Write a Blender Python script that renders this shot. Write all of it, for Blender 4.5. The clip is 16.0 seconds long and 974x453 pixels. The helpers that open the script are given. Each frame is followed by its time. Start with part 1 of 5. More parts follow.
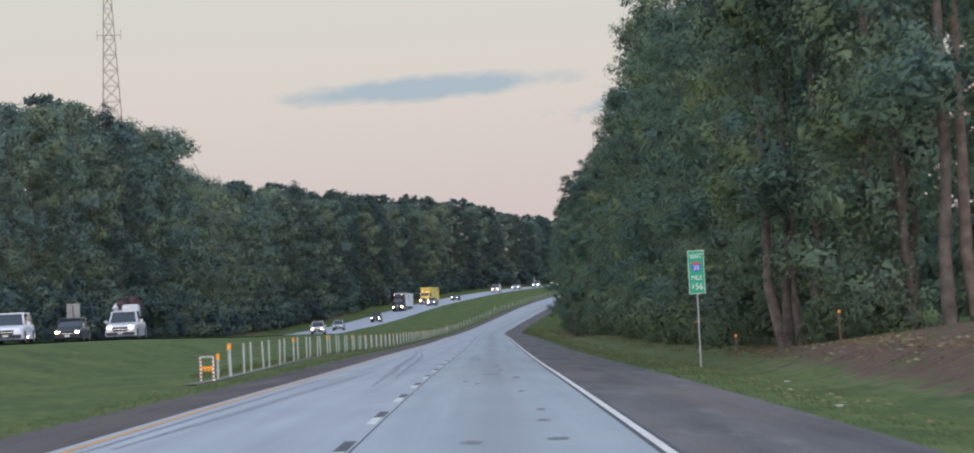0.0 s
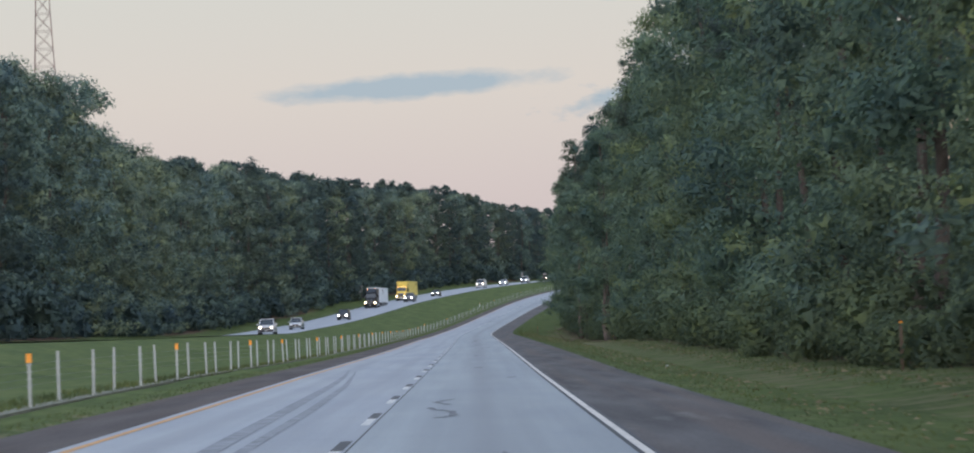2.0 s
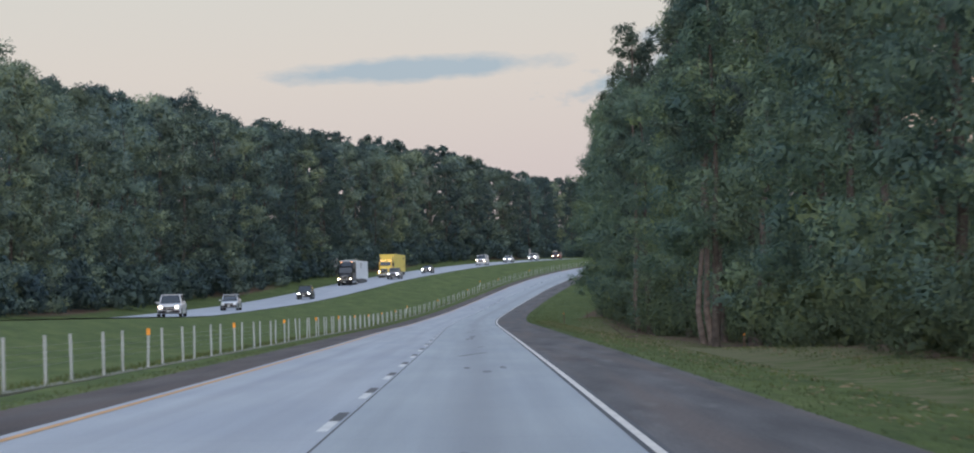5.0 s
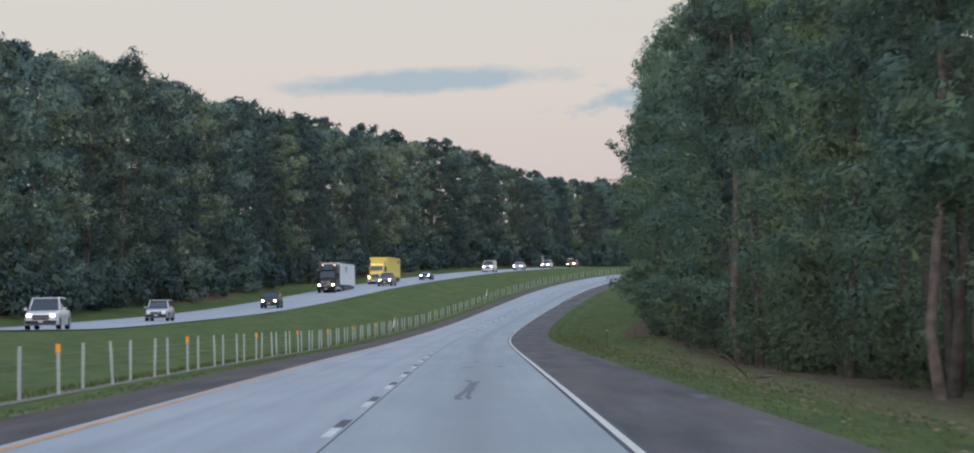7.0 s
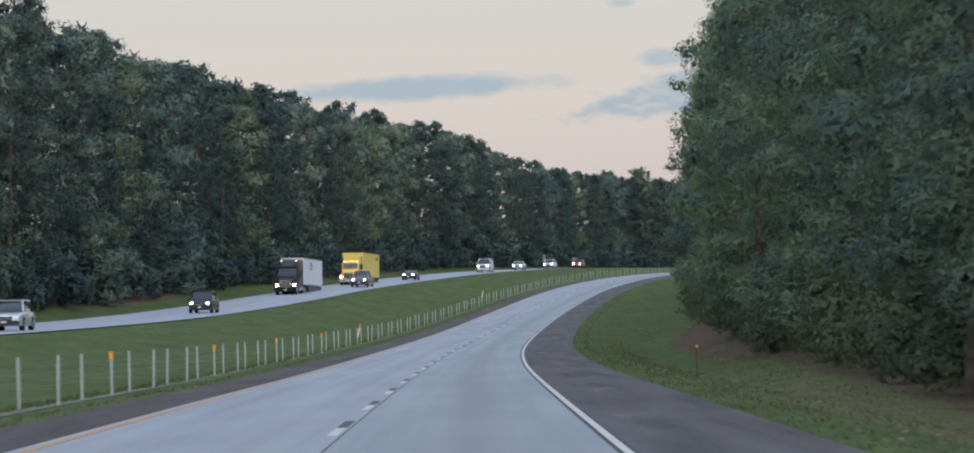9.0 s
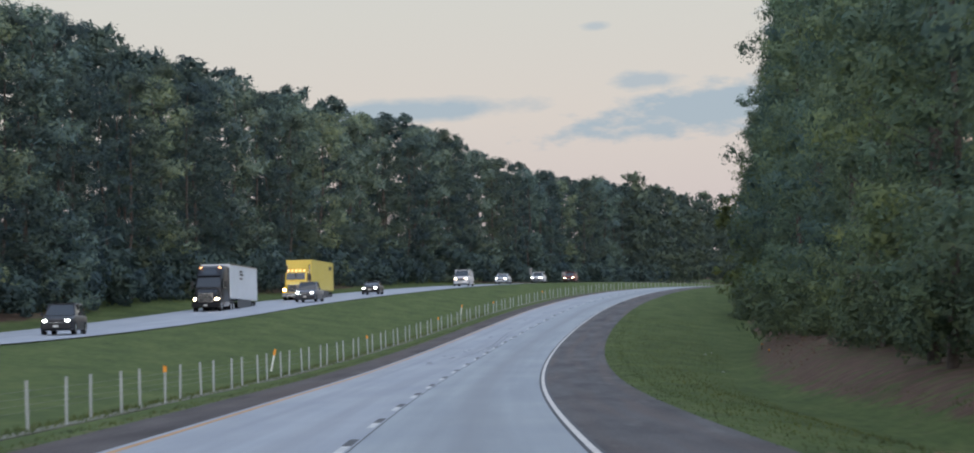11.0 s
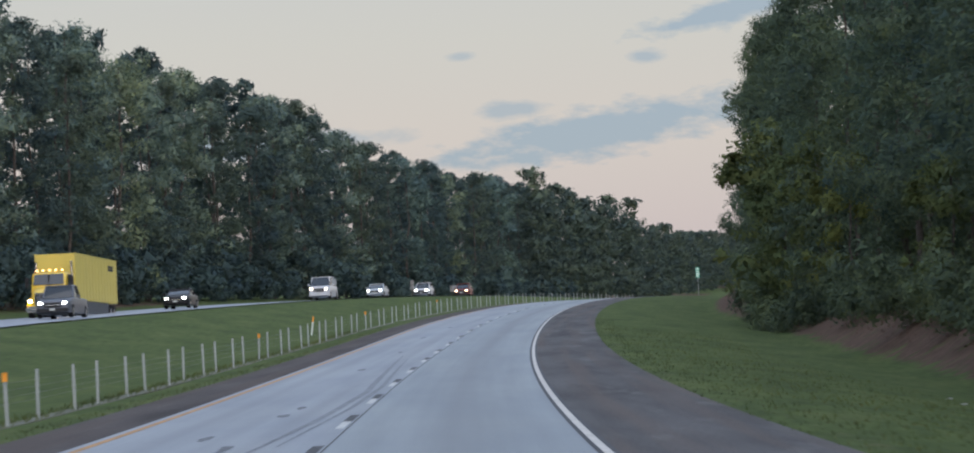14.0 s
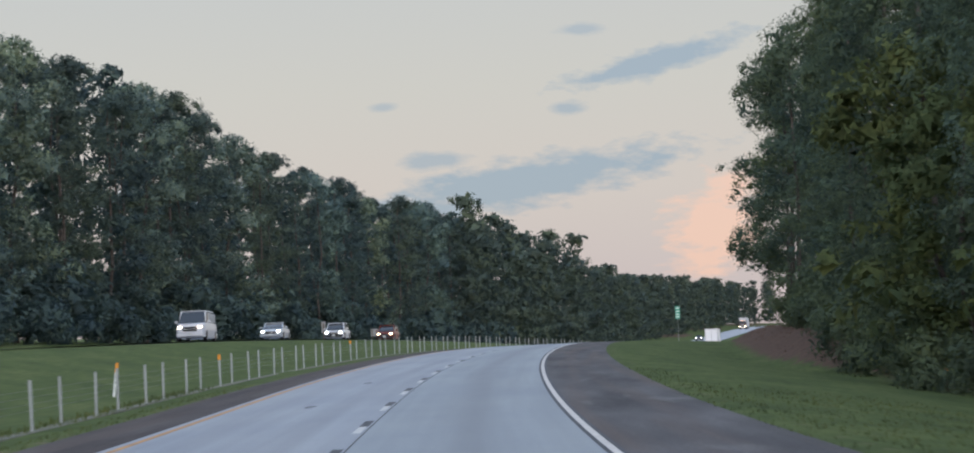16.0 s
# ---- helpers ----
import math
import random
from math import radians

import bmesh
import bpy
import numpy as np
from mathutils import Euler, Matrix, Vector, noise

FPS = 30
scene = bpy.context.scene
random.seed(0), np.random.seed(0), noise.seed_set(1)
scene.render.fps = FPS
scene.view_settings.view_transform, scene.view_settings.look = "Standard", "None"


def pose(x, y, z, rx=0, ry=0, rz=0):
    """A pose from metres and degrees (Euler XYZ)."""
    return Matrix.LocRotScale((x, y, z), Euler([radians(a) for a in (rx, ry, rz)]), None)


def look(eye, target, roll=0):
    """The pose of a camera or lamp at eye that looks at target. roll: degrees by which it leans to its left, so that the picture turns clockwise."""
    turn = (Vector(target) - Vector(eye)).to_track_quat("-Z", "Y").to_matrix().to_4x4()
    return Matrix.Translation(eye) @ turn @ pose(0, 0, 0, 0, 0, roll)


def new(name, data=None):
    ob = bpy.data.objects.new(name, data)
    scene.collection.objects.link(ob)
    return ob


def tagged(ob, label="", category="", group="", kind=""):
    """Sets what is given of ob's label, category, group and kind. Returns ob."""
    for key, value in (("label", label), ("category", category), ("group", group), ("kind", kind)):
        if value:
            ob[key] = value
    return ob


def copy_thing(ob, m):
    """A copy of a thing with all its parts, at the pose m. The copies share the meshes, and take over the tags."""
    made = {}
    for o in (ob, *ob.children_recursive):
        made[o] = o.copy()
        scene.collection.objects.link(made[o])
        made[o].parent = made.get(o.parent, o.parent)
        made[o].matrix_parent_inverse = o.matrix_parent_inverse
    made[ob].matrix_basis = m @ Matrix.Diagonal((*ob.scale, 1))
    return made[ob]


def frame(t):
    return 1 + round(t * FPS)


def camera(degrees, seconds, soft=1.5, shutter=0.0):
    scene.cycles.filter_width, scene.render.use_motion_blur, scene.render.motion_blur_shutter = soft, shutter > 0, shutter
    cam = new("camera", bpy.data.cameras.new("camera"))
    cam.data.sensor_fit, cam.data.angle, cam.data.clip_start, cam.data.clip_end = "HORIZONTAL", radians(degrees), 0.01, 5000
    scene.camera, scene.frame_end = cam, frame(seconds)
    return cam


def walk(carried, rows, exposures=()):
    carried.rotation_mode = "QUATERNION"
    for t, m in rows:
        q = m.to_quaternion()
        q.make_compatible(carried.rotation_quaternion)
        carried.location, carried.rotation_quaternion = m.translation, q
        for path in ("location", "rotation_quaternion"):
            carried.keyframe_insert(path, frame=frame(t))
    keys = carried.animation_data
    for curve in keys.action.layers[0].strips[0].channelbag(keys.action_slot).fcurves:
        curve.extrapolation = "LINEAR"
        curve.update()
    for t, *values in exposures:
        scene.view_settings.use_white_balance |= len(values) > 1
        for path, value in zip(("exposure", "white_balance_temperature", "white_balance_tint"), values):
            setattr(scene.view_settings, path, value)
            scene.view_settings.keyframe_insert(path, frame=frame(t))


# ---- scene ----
# A drive on a divided highway through tall woods at dusk. s: metres along the lane line, u: metres to its right.
KNOT = (-50, 0, 80, 160, 240, 320, 400, 480, 560, 640, 720, 800, 900, 1050, 1300, 1500, 1800)
BEND = (-0.1562, -0.0249, 0.0485, -0.0096, -0.0096, -0.0303, 0.1504, 0.4423, 0.381, 0.4453, 0.4926, 0.5413, 0.4641, -0.1509, 0.0, 0.05, 1.0)
RISE = (0.5906, 0.0851, -0.2918, -0.1773, -0.1452, -0.0771, -0.2185, 0.6659, 2.3786, 3.6786, 3.3592, 2.5374, 1.5339, 0.9989, 4.0, 4.0, 3.0)
FALL = (0.013, 0.0128, 0.0084, 0.0206, 0.0039, 0.0014, -0.0051, 0.0014, -0.0044, -0.0057, -0.0015, -0.002, -0.001, 0.0, 0.0, 0.0, 0.0)
STEP = 2.0
RS = np.arange(-200.0, 1800.0, STEP)
HEAD = np.cumsum(np.interp(RS, KNOT, BEND)) * STEP * 1e-3
HEAD += 0.00313 - np.interp(0, RS, HEAD)
RX, RY = np.cumsum(np.sin(HEAD)) * STEP, np.cumsum(np.cos(HEAD)) * STEP
RZ = np.cumsum(np.interp(RS, KNOT, RISE)) * STEP * 1e-2
RX, RY, RZ = RX - np.interp(0, RS, RX), RY - np.interp(0, RS, RY), RZ - np.interp(0, RS, RZ)


def place(s, u, dz=0.0):
    """World places of points s along, u to the right and dz above the eastbound road."""
    s, u, dz = np.broadcast_arrays(np.asarray(s, float), np.asarray(u, float), np.asarray(dz, float))
    h = np.interp(s, RS, HEAD)
    tilt = np.interp(s, KNOT, FALL) * np.clip(u, -8, 8)
    return np.stack([np.interp(s, RS, RX) + u * np.cos(h), np.interp(s, RS, RY) - u * np.sin(h), np.interp(s, RS, RZ) - tilt + dz], -1)


def heading(s):
    return float(np.interp(s, RS, HEAD))


EYE = 1.473
cam = camera(19.39, 16.0, soft=1.9, shutter=0.3)
# seconds, metres along and to the right of the lane line, yaw, pitch, roll
ROWS = [
    (0, -0.4, 1.767, -0.205, 1.881, 2.729),
    (0.5, 17.6, 1.828, -0.29, 1.999, 2.909),
    (1, 35.45, 1.802, -0.412, 2.012, 2.72),
    (1.5, 53.22, 1.76, -0.539, 1.955, 2.373),
    (2, 70.94, 1.745, -0.536, 1.839, 2.391),
    (2.5, 88.76, 1.735, -0.568, 1.733, 2.128),
    (3, 106.65, 1.716, -0.54, 1.675, 2.162),
    (3.5, 124.58, 1.697, -0.584, 1.584, 1.874),
    (4, 142.51, 1.752, -0.593, 1.505, 1.814),
    (6.5, 232.17, 1.95, -0.448, 1.657, 0.745),
    (7, 249.81, 1.948, -0.413, 1.774, 0.783),
    (7.5, 267.36, 1.935, -0.386, 1.841, 0.979),
    (8, 284.93, 1.89, -0.409, 1.882, 0.973),
    (8.2, 291.99, 1.891, -0.437, 1.883, 0.961),
    (10.5, 373.2, 1.898, -0.703, 2.214, 0.864),
    (11, 391.02, 1.914, -1.014, 2.388, 1.34),
    (11.5, 408.74, 1.906, -1.394, 2.55, 2.133),
    (12, 426.27, 1.905, -1.862, 2.65, 2.592),
    (12.5, 443.71, 1.854, -2.329, 2.672, 2.569),
    (13, 461.26, 1.834, -2.849, 2.682, 2.716),
    (13.5, 478.87, 1.814, -3.246, 2.747, 2.586),
    (14, 496.61, 1.772, -3.587, 2.925, 2.629),
    (14.5, 514.47, 1.717, -3.954, 3.213, 2.477),
    (15, 532.45, 1.665, -4.365, 3.47, 2.482),
    (15.5, 550.46, 1.618, -4.76, 3.696, 2.459),
    (16, 568.48, 1.572, -5.17, 3.882, 2.502),
]
PATH = []
for t, s, u, yaw, pitch, roll in ROWS:
    e = place(s, u, EYE)
    PATH.append((t, pose(e[0], e[1], e[2], 90 + pitch, roll, yaw)))
walk(cam, PATH, exposures=[(0, 0.02), (10.5, 0.0), (12.5, -0.06), (16, -0.1)])

# ---- sky and light ----
def node(nt, kind, **kw):
    n = nt.nodes.new(kind)
    for k, v in kw.items():
        if k in n.inputs:
            n.inputs[k].default_value = v
        else:
            setattr(n, k, v)
    return n


def ramp(nt, stops, interpolation="LINEAR"):
    r = nt.nodes.new("ShaderNodeValToRGB")
    r.color_ramp.interpolation = interpolation
    while len(r.color_ramp.elements) < len(stops):
        r.color_ramp.elements.new(0.5)
    for e, (pos, col) in zip(r.color_ramp.elements, stops):
        e.position, e.color = pos, (*col, 1)
    return r


def math_node(nt, op, a, b=None, c=None, clamp=False):
    n = nt.nodes.new("ShaderNodeMath")
    n.operation, n.use_clamp = op, clamp
    for i, v in enumerate((a, b, c)):
        if v is None:
            continue
        if isinstance(v, (int, float)):
            n.inputs[i].default_value = v
        else:
            nt.links.new(v, n.inputs[i])
    return n.outputs[0]


def mix(nt, fac, a, b, kind="MIX"):
    n = nt.nodes.new("ShaderNodeMix")
    n.data_type, n.blend_type = "RGBA", kind
    for sock, v in ((n.inputs[0], fac), (n.inputs[6], a), (n.inputs[7], b)):
        if isinstance(v, (int, float)):
            sock.default_value = v
        elif isinstance(v, tuple):
            sock.default_value = (*v, 1)
        else:
            nt.links.new(v, sock)
    return n.outputs[2]


world = bpy.data.worlds.new("dusk_sky")
world.use_nodes = True
scene.world = world
wt = world.node_tree
wt.nodes.clear()
coord = node(wt, "ShaderNodeTexCoord")
split = node(wt, "ShaderNodeSeparateXYZ")
wt.links.new(coord.outputs["Generated"], split.inputs[0])
vx, vy, vz = split.outputs
elev = math_node(wt, "ARCSINE", vz)
azim = math_node(wt, "ARCTAN2", vx, vy)
high = math_node(wt, "DIVIDE", elev, math.pi / 2, clamp=True)
sky_ramp = ramp(wt, [(0.0, (0.475, 0.415, 0.485)), (0.03, (0.530, 0.462, 0.508)), (0.052, (0.578, 0.515, 0.515)), (0.075, (0.562, 0.535, 0.522)), (0.11, (0.515, 0.525, 0.545)), (0.3, (0.70, 0.86, 1.15)), (1.0, (0.70, 0.93, 1.38))])
wt.links.new(high, sky_ramp.inputs[0])
sky_col = sky_ramp.outputs[0]
puff = node(wt, "ShaderNodeTexNoise", Scale=1.0, Detail=6.0, Roughness=0.62)
spread = node(wt, "ShaderNodeCombineXYZ")
az_deg = math_node(wt, "MULTIPLY", azim, 180 / math.pi)
el_deg = math_node(wt, "MULTIPLY", elev, 180 / math.pi)
wt.links.new(math_node(wt, "MULTIPLY", az_deg, 1.1), spread.inputs[0])
wt.links.new(math_node(wt, "MULTIPLY", el_deg, 3.0), spread.inputs[1])
wt.links.new(spread.outputs[0], puff.inputs["Vector"])
wisp = math_node(wt, "SUBTRACT", puff.outputs[0], 0.5)


def cloud(base, a, e, half_w, half_h, slope, ragged, soft, col, thick=1.0):
    """A cloud in the direction a (degrees to the right) and e (degrees up)."""
    da = math_node(wt, "SUBTRACT", az_deg, a)
    de = math_node(wt, "SUBTRACT", math_node(wt, "SUBTRACT", el_deg, e), math_node(wt, "MULTIPLY", da, slope))
    x2 = math_node(wt, "POWER", math_node(wt, "ABSOLUTE", math_node(wt, "DIVIDE", da, half_w)), 2.0)
    y2 = math_node(wt, "POWER", math_node(wt, "ABSOLUTE", math_node(wt, "DIVIDE", de, half_h)), 2.0)
    r = math_node(wt, "SUBTRACT", 1.0, math_node(wt, "SQRT", math_node(wt, "ADD", x2, y2)))
    r = math_node(wt, "ADD", r, math_node(wt, "MULTIPLY", wisp, ragged))
    return mix(wt, math_node(wt, "MULTIPLY", math_node(wt, "DIVIDE", r, soft, clamp=True), thick), base, col)


# the afterglow in the west, behind the drive
west_glow = math_node(wt, "POWER", math_node(wt, "SUBTRACT", math_node(wt, "MULTIPLY", vx, 0.17), math_node(wt, "MULTIPLY", vy, 0.985), clamp=True), 1.5)
west_glow = math_node(wt, "MULTIPLY", west_glow, math_node(wt, "POWER", math_node(wt, "SUBTRACT", 1.0, high, clamp=True), 3.0))
sky_col = mix(wt, west_glow, sky_col, (1.65, 1.42, 1.32))
BLUE = (0.285, 0.365, 0.485)
sky_col = cloud(sky_col, -0.9, 4.72, 3.3, 0.30, 0.035, 1.0, 0.5, BLUE, 0.95)
sky_col = cloud(sky_col, 6.0, 4.72, 4.0, 0.56, 0.14, 1.9, 0.5, BLUE, 0.95)
sky_col = cloud(sky_col, 4.35, 5.25, 0.85, 0.24, 0.05, 1.5, 0.6, BLUE, 0.75)
sky_col = cloud(sky_col, 3.35, 6.35, 0.35, 0.12, 0.05, 1.2, 0.7, BLUE, 0.6)
sky_col = cloud(sky_col, 7.05, 6.2, 0.5, 0.18, 0.0, 1.5, 0.6, BLUE, 0.75)
sky_col = cloud(sky_col, 8.9, 7.05, 2.2, 0.36, 0.22, 2.2, 0.6, BLUE, 0.9)
sky_col = cloud(sky_col, 7.4, 7.75, 0.6, 0.16, 0.0, 1.8, 0.7, BLUE, 0.6)
sky_col = cloud(sky_col, 9.9, 3.7, 1.1, 1.25, 0.3, 2.2, 0.5, (0.84, 0.54, 0.46), 0.85)
back = node(wt, "ShaderNodeBackground")
wt.links.new(sky_col, back.inputs[0])
nishita = node(wt, "ShaderNodeTexSky", sky_type="NISHITA", sun_disc=False, sun_elevation=radians(5.0), sun_rotation=radians(170.0))
glow = node(wt, "ShaderNodeBackground", Strength=0.03)
wt.links.new(nishita.outputs[0], glow.inputs[0])
both = node(wt, "ShaderNodeAddShader")
wt.links.new(back.outputs[0], both.inputs[0])
wt.links.new(glow.outputs[0], both.inputs[1])
wout = node(wt, "ShaderNodeOutputWorld")
wt.links.new(both.outputs[0], wout.inputs[0])
sun = new("sun", bpy.data.lights.new("sun", "SUN"))
sun.data.energy, sun.data.angle, sun.data.color = 1.75, radians(80), (0.98, 0.97, 1.0)
sun.matrix_world = look((10, -100, 55), (0, 0, 0))


# ---- materials ----
def material(name, rough=0.8, spec=0.3):
    m = bpy.data.materials.new(name)
    m.use_nodes = True
    nt = m.node_tree
    b = nt.nodes["Principled BSDF"]
    b.inputs["Roughness"].default_value = rough
    b.inputs["Specular IOR Level"].default_value = spec
    return m, nt, b


def plain(name, col, rough=0.6, spec=0.3, metal=0.0, vary=0.15, scale=6.0):
    m, nt, b = material(name, rough, spec)
    n = node(nt, "ShaderNodeTexNoise", Scale=scale, Detail=5.0)
    tc = node(nt, "ShaderNodeTexCoord")
    nt.links.new(tc.outputs["Object"], n.inputs["Vector"])
    r = ramp(nt, [(0.3, tuple(c * (1 - vary) for c in col)), (0.7, tuple(min(1, c * (1 + vary)) for c in col))])
    nt.links.new(n.outputs[0], r.inputs[0])
    nt.links.new(r.outputs[0], b.inputs["Base Color"])
    b.inputs["Metallic"].default_value = metal
    return m


def leaf_material(name, dark, light, yellow):
    m, nt, b = material(name, 0.85, 0.06)
    g = node(nt, "ShaderNodeNewGeometry")
    r = ramp(nt, [(0.0, dark), (0.6, light), (1.0, yellow)])
    nt.links.new(g.outputs["Random Per Island"], r.inputs[0])
    o = node(nt, "ShaderNodeObjectInfo")
    tint = ramp(nt, [(0.0, (0.82, 0.90, 0.99)), (0.5, (1.0, 1.0, 1.0)), (1.0, (1.18, 1.10, 0.90))])
    nt.links.new(o.outputs["Random"], tint.inputs[0])
    big = node(nt, "ShaderNodeTexNoise", Scale=0.22, Detail=3.0)
    nt.links.new(g.outputs["Position"], big.inputs["Vector"])
    shade = ramp(nt, [(0.36, (0.82, 0.86, 0.94)), (0.64, (1.24, 1.20, 1.02))])
    nt.links.new(big.outputs[0], shade.inputs[0])
    col = mix(nt, 1.0, mix(nt, 1.0, r.outputs[0], tint.outputs[0], "MULTIPLY"), shade.outputs[0], "MULTIPLY")
    small = node(nt, "ShaderNodeTexNoise", Scale=4.5, Detail=4.0, Roughness=0.65)
    nt.links.new(g.outputs["Position"], small.inputs["Vector"])
    mottle = ramp(nt, [(0.36, (0.78, 0.80, 0.82)), (0.64, (1.20, 1.19, 1.15))])
    nt.links.new(small.outputs[0], mottle.inputs[0])
    col = mix(nt, 1.0, col, mottle.outputs[0], "MULTIPLY")
    nt.links.new(col, b.inputs["Base Color"])
    tr = node(nt, "ShaderNodeBsdfTranslucent")
    nt.links.new(col, tr.inputs[0])
    mx = node(nt, "ShaderNodeMixShader", Fac=0.35)
    nt.links.new(b.outputs[0], mx.inputs[1])
    nt.links.new(tr.outputs[0], mx.inputs[2])
    nt.links.new(mx.outputs[0], nt.nodes["Material Output"].inputs[0])
    return m


M_LEAF = leaf_material("broad_leaf", (0.142, 0.195, 0.161), (0.159, 0.217, 0.161), (0.193, 0.244, 0.149))
# yellower broad leaf, also paled: light on the crowns is in the colour
M_LIGHT = leaf_material("lit_broad_leaf", (0.155, 0.206, 0.144), (0.174, 0.223, 0.143), (0.202, 0.243, 0.132))
# mixed-wood green lifted and blued, standing in for haze over the left wood
M_MIXED_HAZE = leaf_material("hazy_mixed_leaf", (0.152, 0.205, 0.195), (0.169, 0.224, 0.195), (0.21, 0.253, 0.176))
# pine green pushed towards blue, so distance haze sits in the colour
M_PINE_HAZE = leaf_material("hazy_pine_needle", (0.081, 0.111, 0.111), (0.089, 0.122, 0.115), (0.105, 0.136, 0.111))
# broad leaf again, darker: shade on the right-hand wood put into colour
M_LEAF_SHADE = leaf_material("shaded_broad_leaf", (0.092, 0.128, 0.106), (0.105, 0.142, 0.106), (0.128, 0.164, 0.1))
M_SAPLING = leaf_material("sapling_leaf", (0.105, 0.130, 0.060), (0.125, 0.150, 0.064), (0.150, 0.165, 0.070))
M_BARK = plain("bark", (0.10, 0.084, 0.074), 0.9, 0.1, vary=0.45, scale=3.0)
M_PALEBARK = plain("pale_pine_bark", (0.165, 0.132, 0.114), 0.9, 0.1, vary=0.4, scale=3.0)
M_POST = plain("galvanised_steel", (0.37, 0.39, 0.385), 0.5, 0.4, vary=0.12)
M_CABLE = plain("steel_cable", (0.10, 0.11, 0.10), 0.45, 0.5, metal=0.6)
M_WHITE = plain("white_paint", (0.54, 0.50, 0.45), 0.6, 0.3, vary=0.12, scale=2.0)
M_DASHW = plain("worn_white_paint", (0.50, 0.49, 0.46), 0.6, 0.3, vary=0.15, scale=2.0)
M_YELLOW = plain("yellow_paint", (0.44, 0.23, 0.08), 0.6, 0.3, vary=0.2, scale=2.0)
M_BLACK = plain("black_paint", (0.030, 0.030, 0.034), 0.6, 0.3)
M_SEAL = plain("joint_sealant", (0.05, 0.05, 0.055), 0.7, 0.3)
M_RUBBER = plain("tyre_rubber", (0.02, 0.02, 0.021), 0.85, 0.2)
M_CHROME = plain("bright_metal", (0.6, 0.6, 0.6), 0.25, 0.5, metal=0.9)
M_TRIM = plain("black_plastic", (0.02, 0.02, 0.022), 0.5, 0.4)
M_PLATE = plain("plate", (0.5, 0.52, 0.5), 0.5, 0.4)
M_ORANGE = plain("orange_reflector", (0.85, 0.32, 0.03), 0.4, 0.5)
M_MOW = plain("mow_strip_concrete", (0.15, 0.15, 0.11), 0.9, 0.2, vary=0.2, scale=1.0)
M_GREEN = plain("sign_green", (0.01, 0.33, 0.20), 0.5, 0.4, vary=0.05)
M_SIGNBACK = plain("sign_back_aluminium", (0.33, 0.34, 0.35), 0.5, 0.4, metal=0.2)
M_SHEET = plain("sign_white", (0.75, 0.77, 0.74), 0.5, 0.3, vary=0.04)
M_BLUE = plain("shield_blue", (0.05, 0.12, 0.50), 0.5, 0.3, vary=0.05)
M_RED = plain("shield_red", (0.55, 0.10, 0.10), 0.5, 0.3, vary=0.05)
M_WOODPOST = plain("weathered_wood", (0.14, 0.10, 0.075), 0.9, 0.1, vary=0.3)
M_TOWER = plain("tower_steel", (0.30, 0.24, 0.22), 0.6, 0.3)


def lamp_material(name, col, strength):
    m, nt, b = material(name, 0.3, 0.5)
    b.inputs["Base Color"].default_value = (0.8, 0.8, 0.75, 1)
    b.inputs["Emission Color"].default_value = (*col, 1)
    b.inputs["Emission Strength"].default_value = strength
    return m


M_LAMP = lamp_material("lit_headlamp", (1.0, 0.74, 0.46), 22.0)
M_LAMPW = lamp_material("lit_white_lamp", (0.96, 1.0, 0.93), 24.0)
M_AMBER = lamp_material("lit_amber_lamp", (1.0, 0.42, 0.12), 7.0)


def paint(name, col, metal=0.0, rough=0.3):
    m = plain(name, col, rough, 0.5, metal, vary=0.05, scale=1.5)
    m.node_tree.nodes["Principled BSDF"].inputs["Coat Weight"].default_value = 0.5 if max(col) > 0.2 else 0.0
    m.node_tree.nodes["Principled BSDF"].inputs["Specular IOR Level"].default_value = 0.5 if max(col) > 0.2 else 0.25
    return m


def glass_material():
    m, nt, b = material("tinted_glass", 0.08, 0.6)
    b.inputs["Base Color"].default_value = (0.025, 0.03, 0.035, 1)
    return m


M_GLASS = glass_material()


def road_uv(nt):
    uv = node(nt, "ShaderNodeUVMap", uv_map="road")
    sp = node(nt, "ShaderNodeSeparateXYZ")
    nt.links.new(uv.outputs[0], sp.inputs[0])
    return uv, sp.outputs[0], sp.outputs[1]


def stretched(nt, uv, sx, sy, detail=5.0):
    mp = node(nt, "ShaderNodeMapping")
    mp.inputs["Scale"].default_value = (sx, sy, 1)
    nt.links.new(uv.outputs[0], mp.inputs[0])
    n = node(nt, "ShaderNodeTexNoise", Scale=1.0, Detail=detail)
    nt.links.new(mp.outputs[0], n.inputs["Vector"])
    return n.outputs[0]


